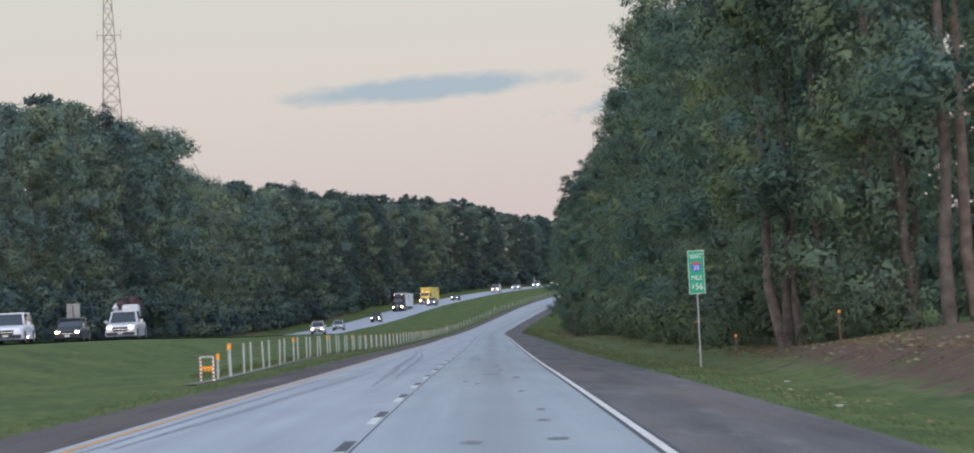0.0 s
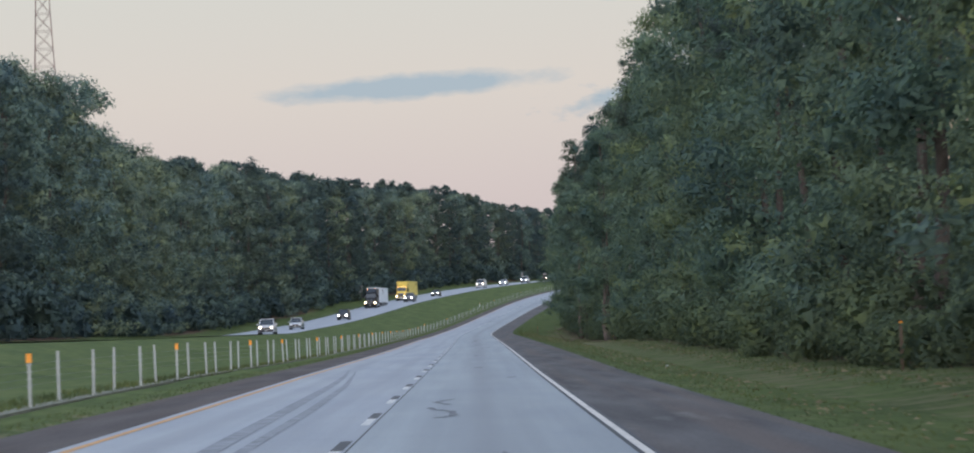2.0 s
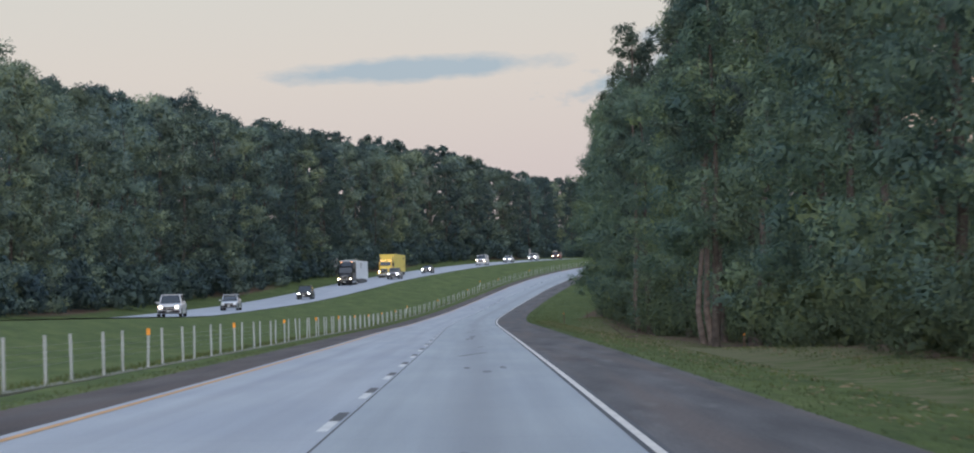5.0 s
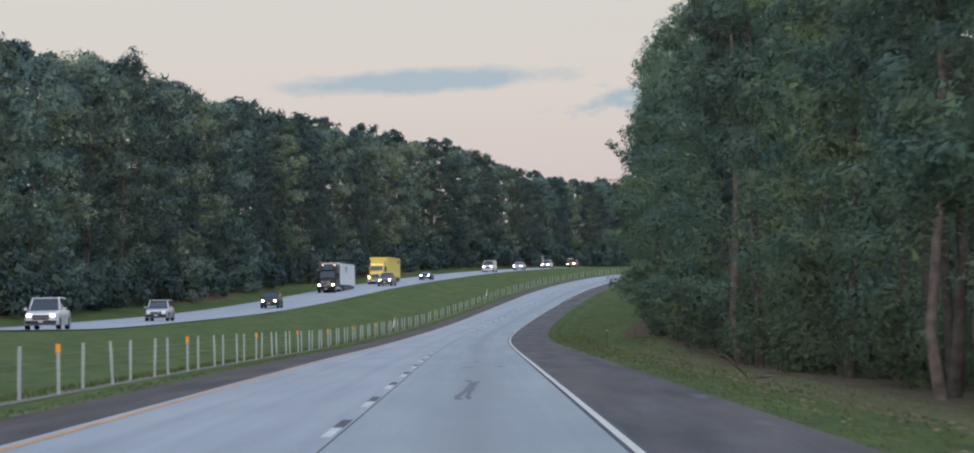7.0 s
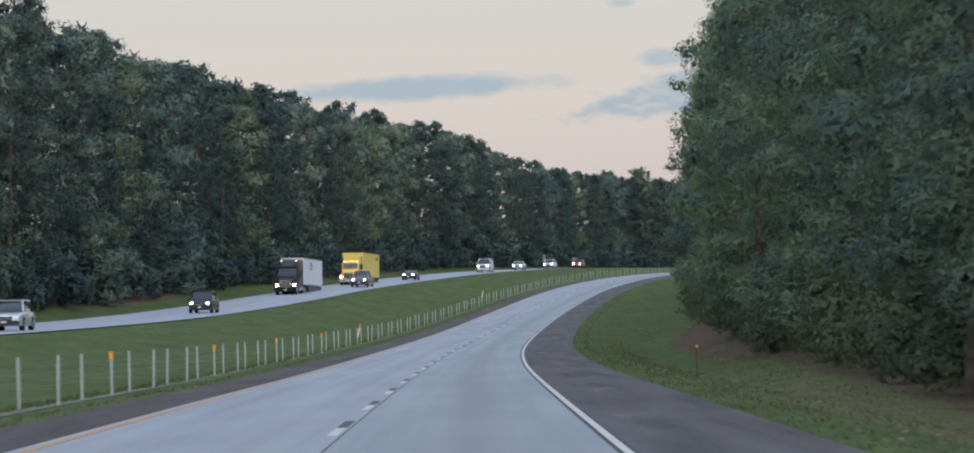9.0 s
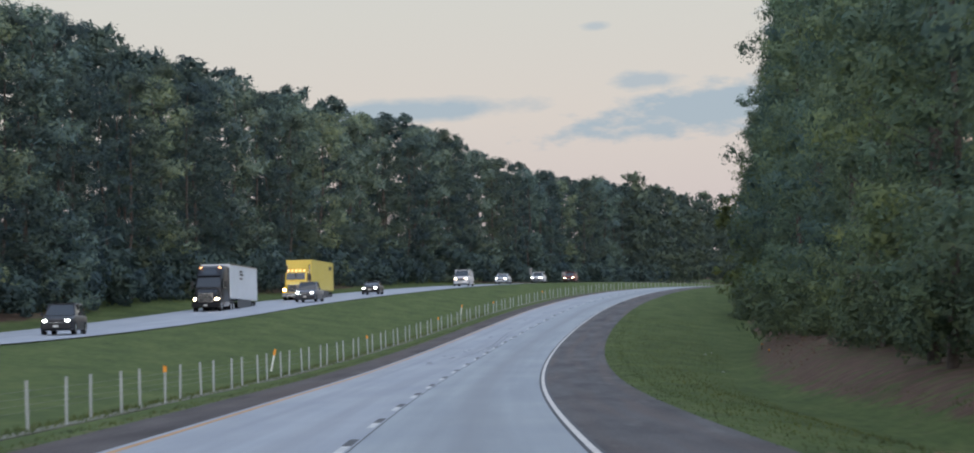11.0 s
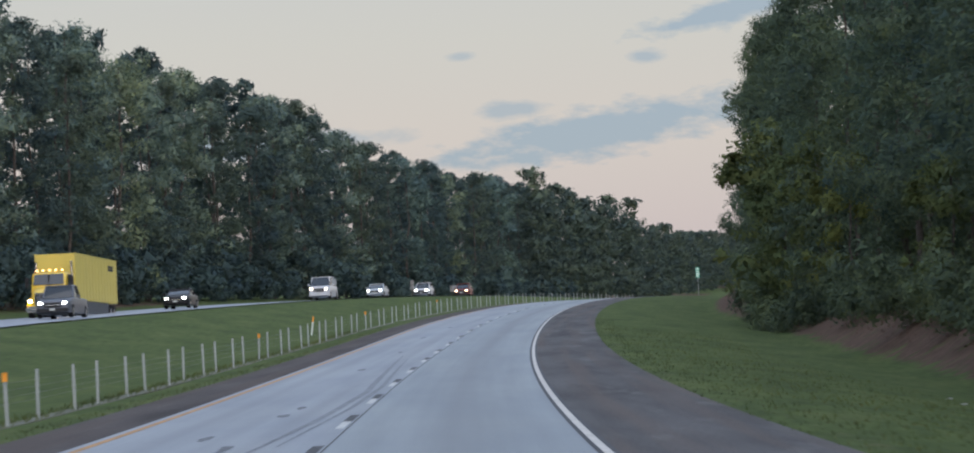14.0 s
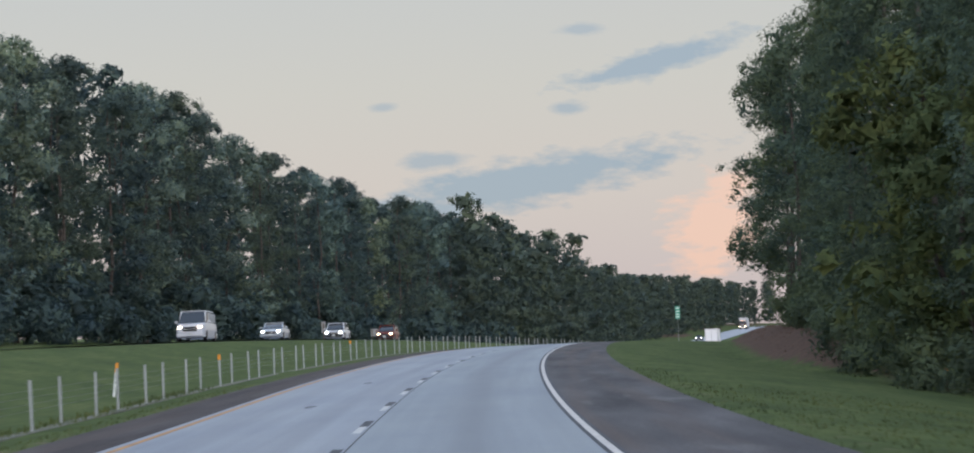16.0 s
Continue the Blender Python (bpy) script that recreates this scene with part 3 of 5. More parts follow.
# ---- things: helpers ----
def box(bm, x0, x1, y0, y1, z0, z1):
    return bmesh.ops.create_cube(bm, size=1, matrix=Matrix.Translation(((x0 + x1) / 2, (y0 + y1) / 2, (z0 + z1) / 2)) @ Matrix.Diagonal((x1 - x0, y1 - y0, z1 - z0, 1)))["verts"]


def boxes(name, dims, mat, parent, label="", bevel=0.0):
    bm = bmesh.new()
    for d in dims:
        box(bm, *d)
    if bevel:
        bmesh.ops.bevel(bm, geom=bm.edges[:], offset=bevel, segments=2, affect="EDGES", clamp_overlap=True)
    return part(name, bm, mat, parent, label)


def rod(name, a, b, r, mat, parent=None, label="", sides=8):
    a, b = Vector(a), Vector(b)
    bm = bmesh.new()
    m = Matrix.Translation((a + b) / 2) @ (b - a).to_track_quat("Z", "Y").to_matrix().to_4x4()
    bmesh.ops.create_cone(bm, cap_ends=True, segments=sides, radius1=r, radius2=r, depth=(b - a).length, matrix=m)
    return part(name, bm, mat, parent, label)


def loft(name, sections, mat, parent, label="", bevel=0.06):
    """A body through sections (y, half width below, half width above, z below, z above, corner)."""
    V, F, n = [], [], 12
    for y, wb, wt_, zb, zt, c in sections:
        c = min(c, (zt - zb) * 0.45, wt_ * 0.6)
        V += [(-wb + c * 0.4, y, zb), (-wb, y, zb + c * 0.5), (-(wb + wt_) / 2, y, (zb + zt) / 2), (-wt_, y, zt - c), (-wt_ + c * 0.35, y, zt - c * 0.3), (-wt_ + c, y, zt),
              (wt_ - c, y, zt), (wt_ - c * 0.35, y, zt - c * 0.3), (wt_, y, zt - c), ((wb + wt_) / 2, y, (zb + zt) / 2), (wb, y, zb + c * 0.5), (wb - c * 0.4, y, zb)]
    for i in range(len(sections) - 1):
        for k in range(n):
            F.append((i * n + k, i * n + (k + 1) % n, (i + 1) * n + (k + 1) % n, (i + 1) * n + k))
    F.append(tuple(range(n))[::-1])
    F.append(tuple((len(sections) - 1) * n + k for k in range(n)))
    ob = mesh_of(name, V, F, mat, parent, label, smooth=True)
    bm = bmesh.new()
    bm.from_mesh(ob.data)
    bmesh.ops.recalc_face_normals(bm, faces=bm.faces[:])
    for e in bm.edges:
        e.smooth = e.calc_face_angle(0) < radians(40)
    bm.to_mesh(ob.data)
    bm.free()
    return ob


def wheel(parent, x, y, r, w, rim_mat):
    t = rod("wheel", (x - w / 2, y, r), (x + w / 2, y, r), r, M_RUBBER, parent, "black rubber tyre", 20)
    rod("rim", (x - w / 2 - 0.01, y, r), (x + w / 2 + 0.01, y, r), r * 0.62, rim_mat, t, "bright alloy rim", 14)
    return t


def finish(root, s, lane, yaw=0.0):
    """Stand a vehicle on the oncoming road, facing against the eastbound way."""
    u = west_u(s) + lane
    p = place(s, u, west_z(s) + 0.004)
    root.matrix_world = Matrix.Translation(p) @ Matrix.Rotation(math.pi - heading(s) + yaw, 4, "Z")
    return root


def make_car(name, label, category, col, L, W, H, kind, lamps, metal=0.0):
    """A car at the origin, front towards +y: kind 'suv', 'sedan', 'pickup' or 'van'."""
    root = tagged(new(name), label, category, group="oncoming traffic")
    P = paint(name + "_paint", col, metal)
    w, f, r = W / 2, L / 2, 0.36 if H > 1.6 else 0.33
    belt = H * (0.60 if kind != "sedan" else 0.66)
    hood = belt - (0.06 if kind != "van" else 0.02)
    c0 = {"suv": 0.22, "sedan": 0.20, "pickup": 0.20, "van": 0.30}[kind] * L      # cowl
    loft("body", [(f, w * 0.82, w * 0.80, 0.34, hood * 0.72, 0.1), (f - 0.12, w * 0.95, w * 0.90, 0.26, hood * 0.90, 0.12), (f - 0.55, w, w * 0.95, 0.24, hood * 0.97, 0.12), (c0, w, w * 0.97, 0.24, belt, 0.08),
                  (-c0, w, w * 0.97, 0.24, belt, 0.08), (-f + 0.3, w, w * 0.96, 0.26, belt, 0.1), (-f, w * 0.95, w * 0.92, 0.36, belt - 0.06, 0.1)], P, root)
    wt_ = w * (0.76 if kind != "van" else 0.84)
    if kind == "sedan":
        top = [(c0 + 0.1, w * 0.9, w * 0.85, belt - 0.05, belt + 0.02, 0.02), (c0 - 0.75, w * 0.9, wt_, belt - 0.05, H - 0.03, 0.08), (-0.2 * L, w * 0.9, wt_, belt - 0.05, H - 0.04, 0.08), (-0.36 * L, w * 0.9, w * 0.8, belt - 0.05, belt + 0.04, 0.02)]
        roof = (c0 - 0.7, -0.2 * L)
    elif kind == "pickup":
        top = [(c0 + 0.05, w * 0.92, w * 0.86, belt - 0.05, belt + 0.02, 0.02), (c0 - 0.55, w * 0.92, wt_, belt - 0.05, H - 0.03, 0.08), (-0.14 * L, w * 0.92, wt_, belt - 0.05, H - 0.03, 0.08), (-0.17 * L, w * 0.92, wt_, belt - 0.05, belt + 0.1, 0.03)]
        roof = (c0 - 0.5, -0.14 * L)
    else:
        top = [(c0 + (0.25 if kind == "van" else 0.08), w * 0.92, w * 0.86, belt - 0.05, belt + 0.02, 0.02), (c0 - 0.55, w * 0.92, wt_, belt - 0.05, H - 0.03, 0.1), (-f + 0.45, w * 0.92, wt_, belt - 0.05, H - 0.04, 0.1), (-f + 0.12, w * 0.9, wt_ * 0.97, belt - 0.05, belt + 0.1, 0.05)]
        roof = (c0 - 0.5, -f + 0.4)
    loft("cabin_glass", top, M_GLASS, root, "dark tinted glass")
    loft("roof", [(roof[0] + 0.03, wt_ * 0.97, wt_ * 0.93, H - 0.09, H - 0.02, 0.05), ((roof[0] + roof[1]) / 2, wt_ * 1.01, wt_ * 0.98, H - 0.10, H, 0.06), (roof[1], wt_ * 0.99, wt_ * 0.95, H - 0.10, H - 0.03, 0.05)], P, root)
    for sx in (-1, 1):
        rod("windscreen_pillar", (sx * w * 0.87, c0 + 0.04, belt), (sx * wt_ * 0.98, roof[0], H - 0.06), 0.05, P, root)
        boxes("side_pillar", [(sx * w * 0.80 - 0.06, sx * w * 0.80 + 0.06, -0.02 * L - 0.05, -0.02 * L + 0.05, belt - 0.05, H - 0.06)], M_TRIM, root)
        m = boxes("mirror", [(sx * (w + 0.12) - 0.11, sx * (w + 0.12) + 0.11, c0 - 0.3, c0 - 0.15, belt - 0.02, belt + 0.16)], P, root, bevel=0.04)
        loft("headlight", [(f + 0.005, 0.11, 0.11, 0, 0.11, 0.03), (f - 0.22, 0.16, 0.16, -0.01, 0.13, 0.03)], lamps, root, "lit headlight").location = (sx * w * 0.68, 0, hood * 0.70)
        wheel(root, sx * (w - 0.11), f - 0.92, r, 0.24, M_CHROME)
        wheel(root, sx * (w - 0.11), -f + 0.95, r, 0.24, M_CHROME)
        if kind == "van":
            boxes("side_panel", [(sx * w * 0.885 - 0.03, sx * w * 0.885 + 0.03, -f + 0.4, 0.05 * L, belt - 0.02, H - 0.2)], P, root)
    boxes("grille", [(-w * 0.48, w * 0.48, f - 0.05, f + 0.02, hood * 0.52, hood * 0.78)], M_TRIM, root, "black grille", 0.015)
    boxes("grille_bar", [(-w * 0.44, w * 0.44, f + 0.015, f + 0.03, hood * 0.63, hood * 0.67)], M_CHROME, root)
    boxes("bumper", [(-w * 0.90, w * 0.90, f - 0.14, f + 0.06, 0.32, 0.52)], M_TRIM if kind in ("suv", "pickup") else P, root, "", 0.04)
    boxes("number_plate", [(-0.15, 0.15, f + 0.055, f + 0.07, 0.40, 0.52)], M_PLATE, root)
    return root


def slanted_pane(name, low, high, mat, parent, label="", thick=0.05):
    """A pane between two level edges (y, z, half width), standing proud of what it covers."""
    (ya, za, wa), (yb, zb, wb) = low, high
    n = Vector((0, zb - za, ya - yb)).normalized() * thick
    V = [Vector(p) + k * n for k in (-0.6, 1.0) for p in ((-wa, ya, za), (wa, ya, za), (wb, yb, zb), (-wb, yb, zb))]
    return mesh_of(name, V, [(3, 2, 1, 0), (4, 5, 6, 7), (0, 1, 5, 4), (1, 2, 6, 5), (2, 3, 7, 6), (3, 0, 4, 7)], mat, parent, label)


M_SKIRT = plain("dark_skirt", (0.09, 0.095, 0.10), 0.6, 0.3)


def make_truck(name, label, cab_col, box_col, sleeper):
    """A tractor and box trailer, front towards +y, its nose at the origin."""
    root = tagged(new(name), label, "truck", group="oncoming traffic")
    P, B = paint(name + "_cab_paint", cab_col), plain(name + "_trailer_skin", box_col, 0.45, 0.4, vary=0.04, scale=0.8)
    w = 1.2
    loft("hood", [(0.0, 0.80, 0.74, 0.75, 1.5, 0.2), (-0.25, 0.98, 0.86, 0.55, 1.72, 0.25), (-1.5, 1.06, 0.92, 0.55, 1.98, 0.2)], P, root)
    if sleeper:
        loft("cab", [(-1.35, w * 0.96, w * 0.92, 0.6, 2.0, 0.1), (-1.95, w * 1.0, w * 0.9, 0.6, 2.95, 0.2), (-2.6, w, w * 0.93, 0.6, 3.7, 0.3), (-3.5, w, w * 0.96, 0.6, 3.95, 0.25), (-4.9, w, w * 0.96, 0.6, 3.95, 0.2)], P, root)
        slanted_pane("windscreen", (-1.38, 2.05, 1.0), (-1.92, 2.90, 0.93), M_GLASS, root, "dark windscreen")
        slanted_pane("sun_visor", (-1.88, 2.92, 0.98), (-2.02, 3.05, 0.95), P, root, "", 0.16)
        slanted_pane("roof_glass", (-2.10, 3.14, 0.62), (-2.50, 3.58, 0.55), M_GLASS, root, "dark roof window", 0.03)
        for sx in (-1, 1):
            boxes("roof_lamp", [(sx * 0.8 - 0.09, sx * 0.8 + 0.09, -2.72, -2.6, 3.72, 3.78)], M_AMBER, root, "lit amber marker lamp")
            boxes("cab_fairing", [(sx * 1.19 - 0.03, sx * 1.19 + 0.03, -5.35, -4.85, 0.9, 3.85)], P, root)
        back = -5.4
    else:
        loft("cab", [(-1.35, w * 0.92, w * 0.88, 0.6, 2.0, 0.1), (-1.75, w * 0.96, w * 0.9, 0.6, 2.85, 0.15), (-3.1, w * 0.96, w * 0.9, 0.6, 2.95, 0.15)], P, root)
        slanted_pane("windscreen", (-1.36, 2.08, 0.96), (-1.68, 2.74, 0.92), M_GLASS, root, "dark windscreen")
        boxes("windscreen_divider", [(-0.03, 0.03, -1.62, -1.36, 2.08, 2.74)], M_TRIM, root)
        for sx in (-1, 1):
            rod("exhaust_stack", (sx * 1.12, -3.2, 1.0), (sx * 1.12, -3.2, 3.6), 0.08, M_CHROME, root, "bright upright exhaust", 10)
        for k in range(5):
            boxes("roof_lamp", [(-0.8 + 0.4 * k - 0.05, -0.8 + 0.4 * k + 0.05, -1.9, -1.78, 2.95, 3.05)], M_AMBER, root, "lit amber marker lamp")
        back = -3.9
    boxes("grille", [(-0.62, 0.62, -0.16, 0.06, 0.80, 1.56)], M_CHROME, root, "upright chrome radiator grille", 0.03)
    for k in range(5):
        boxes("grille_slat", [(-0.56, 0.56, 0.06, 0.075, 0.86 + k * 0.13, 0.94 + k * 0.13)], M_TRIM, root)
    boxes("bumper", [(-1.2, 1.2, -0.35, 0.08, 0.35, 0.75)], P if sleeper else M_CHROME, root, "", 0.08)
    boxes("number_plate", [(-0.16, 0.16, 0.08, 0.095, 0.46, 0.60)], M_PLATE, root)
    for sx in (-1, 1):
        loft("headlight", [(-0.05, 0.12, 0.12, 0.0, 0.17, 0.05), (-0.5, 0.17, 0.17, 0.0, 0.22, 0.05)], M_LAMP, root, "lit headlight").location = (sx * 0.92, 0, 0.95)
        loft("fender", [(-0.2, 0.2, 0.16, 0.6, 1.05, 0.1), (-0.75, 0.24, 0.2, 0.95, 1.32, 0.12), (-1.5, 0.22, 0.2, 0.7, 1.25, 0.1)], P, root).location = (sx * 0.98, 0, 0)
        m = boxes("mirror", [(sx * 1.42 - 0.1, sx * 1.42 + 0.1, -1.75, -1.6, 1.95, 2.6)], M_TRIM, root, "tall black mirror", 0.03)
        rod("mirror_arm", (sx * 1.15, -1.7, 2.5), (sx * 1.4, -1.68, 2.5), 0.025, M_TRIM, m)
        boxes("door_glass", [(sx * 1.17 - 0.03, sx * 1.17 + 0.03, -2.7, -1.9, 2.0, 2.7)], M_GLASS, root, "dark side window")
        boxes("fuel_tank", [(sx * 0.95 - 0.3, sx * 0.95 + 0.3, back + 0.3, -2.2, 0.45, 0.95)], M_CHROME, root, "bright fuel tank", 0.12)
        wheel(root, sx * 1.02, -1.05, 0.52, 0.3, M_CHROME)
        for y in (back - 0.3, back - 1.6, back - 12.2, back - 13.5):
            wheel(root, sx * 0.95, y, 0.52, 0.5, M_CHROME)
    boxes("chassis", [(-0.5, 0.5, back - 14.2, -1.2, 0.62, 0.95)], M_TRIM, root)
    t0, t1 = back + 0.35, back - 14.4
    tr = boxes("trailer_box", [(-1.28, 1.28, t1, t0, 1.15, 4.1)], B, root, "plain box trailer", 0.05)
    for sx in (-1, 1):
        boxes("side_skirt", [(sx * 1.2 - 0.02, sx * 1.2 + 0.02, t1 + 3.2, t0 - 4.2, 0.4, 1.15)], M_SKIRT, tr, "dark grey side skirt")
        for k in range(14):
            y = t0 - 0.6 - k * 1.05
            boxes("side_rib", [(sx * 1.285 - 0.008, sx * 1.285 + 0.008, y - 0.03, y + 0.03, 1.2, 4.04)], B, tr)
        boxes("top_rail", [(sx * 1.27 - 0.03, sx * 1.27 + 0.03, t1, t0, 4.02, 4.13)], M_CHROME if sleeper else B, tr)
        for k, (zz, n) in enumerate(((3.55, 1.5), (3.3, 1.9), (2.95, 1.4)) if sleeper else ((3.6, 1.9), (3.4, 1.9))):
            y = t0 - 5.0 if sleeper else t1 + 3.4
            boxes("lettering_bar", [(sx * 1.30 - 0.004, sx * 1.30 + 0.004, y - n, y, zz - 0.08, zz + 0.08)], M_TRIM, tr, "dark bar in place of lettering")
    return root


# ---- oncoming traffic ----
WHITEC, SILVER, DARK, BLACKC = (0.54, 0.55, 0.57), (0.42, 0.455, 0.49), (0.035, 0.038, 0.045), (0.015, 0.015, 0.018)
IN, OUT = 1.85, -1.85
finish(make_car("white_suv", "white sport utility vehicle on the oncoming road, lamps dim", "car", (0.62, 0.64, 0.68), 4.7, 1.95, 1.78, "suv", M_SHEET), 162, OUT)
finish(make_car("dark_crossover", "dark crossover with four lit front lamps", "car", DARK, 4.5, 1.85, 1.62, "suv", M_LAMP), 185.5, OUT)
truck_a = finish(make_car("loaded_pickup", "white pickup with lit headlights and a heaped load", "pickup truck", WHITEC, 5.8, 2.03, 1.9, "pickup", M_LAMP), 184, IN)
finish(make_car("white_large_suv", "large white sport utility vehicle with lit headlights", "car", WHITEC, 5.2, 2.02, 1.88, "suv", M_LAMP), 417, IN)
finish(make_car("silver_crossover", "pale silver crossover on the oncoming road", "car", SILVER, 4.6, 1.86, 1.70, "suv", M_SHEET, 0.4), 477, IN)
finish(make_car("dark_suv", "dark sport utility vehicle with lit white headlights", "car", DARK, 4.8, 1.93, 1.80, "suv", M_LAMPW), 554, IN)
finish(make_truck("white_box_semi", "black sleeper tractor pulling a white box trailer", (0.012, 0.013, 0.016), (0.62, 0.65, 0.68), True), 628, OUT)
finish(make_truck("yellow_semi", "yellow day-cab tractor with yellow box trailer, lamps lit", (0.74, 0.50, 0.04), (0.66, 0.53, 0.12), False), 672, OUT)
finish(make_car("dark_pickup", "dark pickup with lit headlights beside the yellow truck", "pickup truck", (0.13, 0.14, 0.165), 5.8, 2.03, 1.92, "pickup", M_LAMPW, 0.3), 660, IN)
finish(make_car("black_sedan", "black sedan with lit headlights", "car", BLACKC, 4.7, 1.84, 1.46, "sedan", M_LAMPW), 698, IN)
finish(make_car("white_van", "white cargo van with bright warm headlights", "van", WHITEC, 5.6, 2.03, 2.15, "van", M_LAMP), 765, IN)
finish(make_car("pale_sedan", "pale sedan with bright headlights", "car", SILVER, 4.7, 1.85, 1.50, "sedan", M_LAMPW, 0.3), 798, IN)
finish(make_car("white_crossover", "white crossover with lit headlights", "car", WHITEC, 4.6, 1.86, 1.68, "suv", M_LAMPW), 830, IN)
finish(make_car("maroon_suv", "small dark red utility vehicle, warm headlights lit", "car", (0.16, 0.03, 0.02), 4.4, 1.85, 1.72, "suv", M_LAMP), 860, IN)

# the load on the pickup's bed
def lump(name, at, size, mat, parent, label, seed):
    r = np.random.default_rng(seed)
    bm = bmesh.new()
    bmesh.ops.create_icosphere(bm, subdivisions=3, radius=1)
    for v in bm.verts:
        v.co *= 1 + 0.55 * noise.noise(v.co * 2.6 + Vector((seed, 0, 0)))
        v.co = Vector((v.co.x * size[0], v.co.y * size[1], v.co.z * size[2])) + Vector(at)
    return part(name, bm, mat, parent, label)


M_SACK = plain("white_sack", (0.55, 0.58, 0.62), 0.8, 0.2)
M_RUST = plain("dull_red_cloth", (0.085, 0.05, 0.055), 0.9, 0.1)
boxes("load_box", [(-0.75, 0.35, -1.9, -1.1, 1.2, 2.3)], M_SACK, truck_a, "white boxed goods", 0.08)
for k, (x, y, z, m_) in enumerate(((-0.3, -1.8, 2.5, M_RUST), (0.4, -1.7, 2.3, M_RUST), (0.1, -2.2, 2.5, M_TRIM), (0.7, -2.0, 2.1, M_SACK), (-0.6, -2.3, 2.2, M_RUST), (0.6, -2.4, 1.7, M_TRIM), (-0.2, -2.4, 1.6, M_SACK))):
    lump("bundle", (x, y, z), (0.30, 0.34, 0.30), m_, truck_a, "tied bundle in the load", k)

finish(make_car("distant_sedan", "dark sedan with lit headlights on the far hill", "car", DARK, 4.7, 1.85, 1.50, "sedan", M_LAMPW), 1345, OUT)
finish(make_truck("distant_semi", "dark tractor with a pale box trailer climbing the far hill", (0.05, 0.02, 0.02), (0.55, 0.57, 0.60), False), 1560, OUT)

# a white box van far ahead on the eastbound road
van = tagged(new("box_van"), "white box van seen from behind on the road ahead", "van")
boxes("cargo_box", [(-1.0, 1.0, 0, 4.6, 0.75, 3.0)], plain("box_white", (0.75, 0.75, 0.76), 0.5, 0.3, vary=0.04), van, "white cargo box", 0.05)
boxes("rear_door_frame", [(-0.93, -0.87, -0.02, 0, 0.85, 2.9), (0.87, 0.93, -0.02, 0, 0.85, 2.9), (-0.03, 0.03, -0.02, 0, 0.85, 2.9), (-0.87, 0.87, -0.02, 0, 2.85, 2.9)], M_POST, van)
loft("cab", [(4.6, 1.0, 0.9, 0.5, 2.3, 0.1), (5.6, 1.0, 0.85, 0.5, 2.2, 0.15), (6.4, 0.95, 0.8, 0.5, 1.3, 0.15)], M_SHEET, van)
boxes("rear_bumper", [(-1.1, 1.1, -0.12, 0.1, 0.45, 0.68)], M_TRIM, van, "", 0.03)
for sx in (-1, 1):
    wheel(van, sx * 0.9, 1.2, 0.4, 0.3, M_CHROME)
    wheel(van, sx * 0.9, 5.2, 0.4, 0.3, M_CHROME)
    boxes("tail_lamp", [(sx * 0.98 - 0.08, sx * 0.98 + 0.08, -0.03, 0.02, 0.75, 0.95)], M_RED, van, "red tail lamp")
pv = place(1005, 1.9, 0.004)
van.matrix_world = Matrix.Translation(pv) @ Matrix.Rotation(-heading(1005), 4, "Z")

# ---- cable barrier on the median ----
barrier = tagged(new("cable_barrier"), "steel cable barrier with slender pale posts on a concrete strip", "guard rail")


def post_mesh(height, taper=0.0):
    """A slender folded steel post with hooked lugs."""
    bm = bmesh.new()
    for x0, x1, y0, y1 in ((-0.030, 0.030, -0.025, -0.018), (-0.030, -0.023, -0.018, 0.025), (0.023, 0.030, -0.018, 0.025)):
        box(bm, x0, x1, y0, y1, -0.15, height)
    box(bm, -0.033, 0.033, -0.028, 0.028, height, height + 0.02)
    for z in (0.45, 0.58, 0.72, 0.86):
        box(bm, 0.030, 0.050, -0.010, 0.010, z - 0.012, z + 0.012)
        box(bm, -0.050, -0.030, -0.010, 0.010, z - 0.012, z + 0.012)
    me = bpy.data.meshes.new("post")
    bm.to_mesh(me)
    bm.free()
    me.materials.append(M_POST)
    return me




def base_u(s):
    """The line of the barrier."""
    return np.interp(s, (90, 125, 156, 230, 300, 362, 430, 930), (-6.6, -6.95, -7.15, -7.1, -6.9, -6.85, -7.12, -7.12))


POST_S = np.interp(np.arange(182), (0, 6, 12, 28, 45, 58, 77, 90, 104, 112, 126, 181), (97.5, 126.2, 155.0, 228.4, 305.0, 362.4, 449.1, 507.3, 571.0, 607.8, 672.6, 926.0))
POST_S = np.concatenate([(87.2, 88.4, 91.6, 93.4), POST_S])
CAPPED = {0, 1, 2, 3} | {4 + k for k in (6, 12, 18, 22, 28, 34, 40, 46, 52, 58, 64, 70, 76, 82, 100, 112, 124, 136)}
FIRST = POST_S[0]
POST = post_mesh(1.05)
rng = np.random.default_rng(21)
cap = bpy.data.meshes.new("reflector_cap")
bm = bmesh.new()
box(bm, -0.048, 0.048, -0.04, -0.03, 0.90, 1.08)
box(bm, -0.048, 0.048, 0.03, 0.04, 0.90, 1.08)
bm.to_mesh(cap)
bm.free()
cap.materials.append(M_ORANGE)
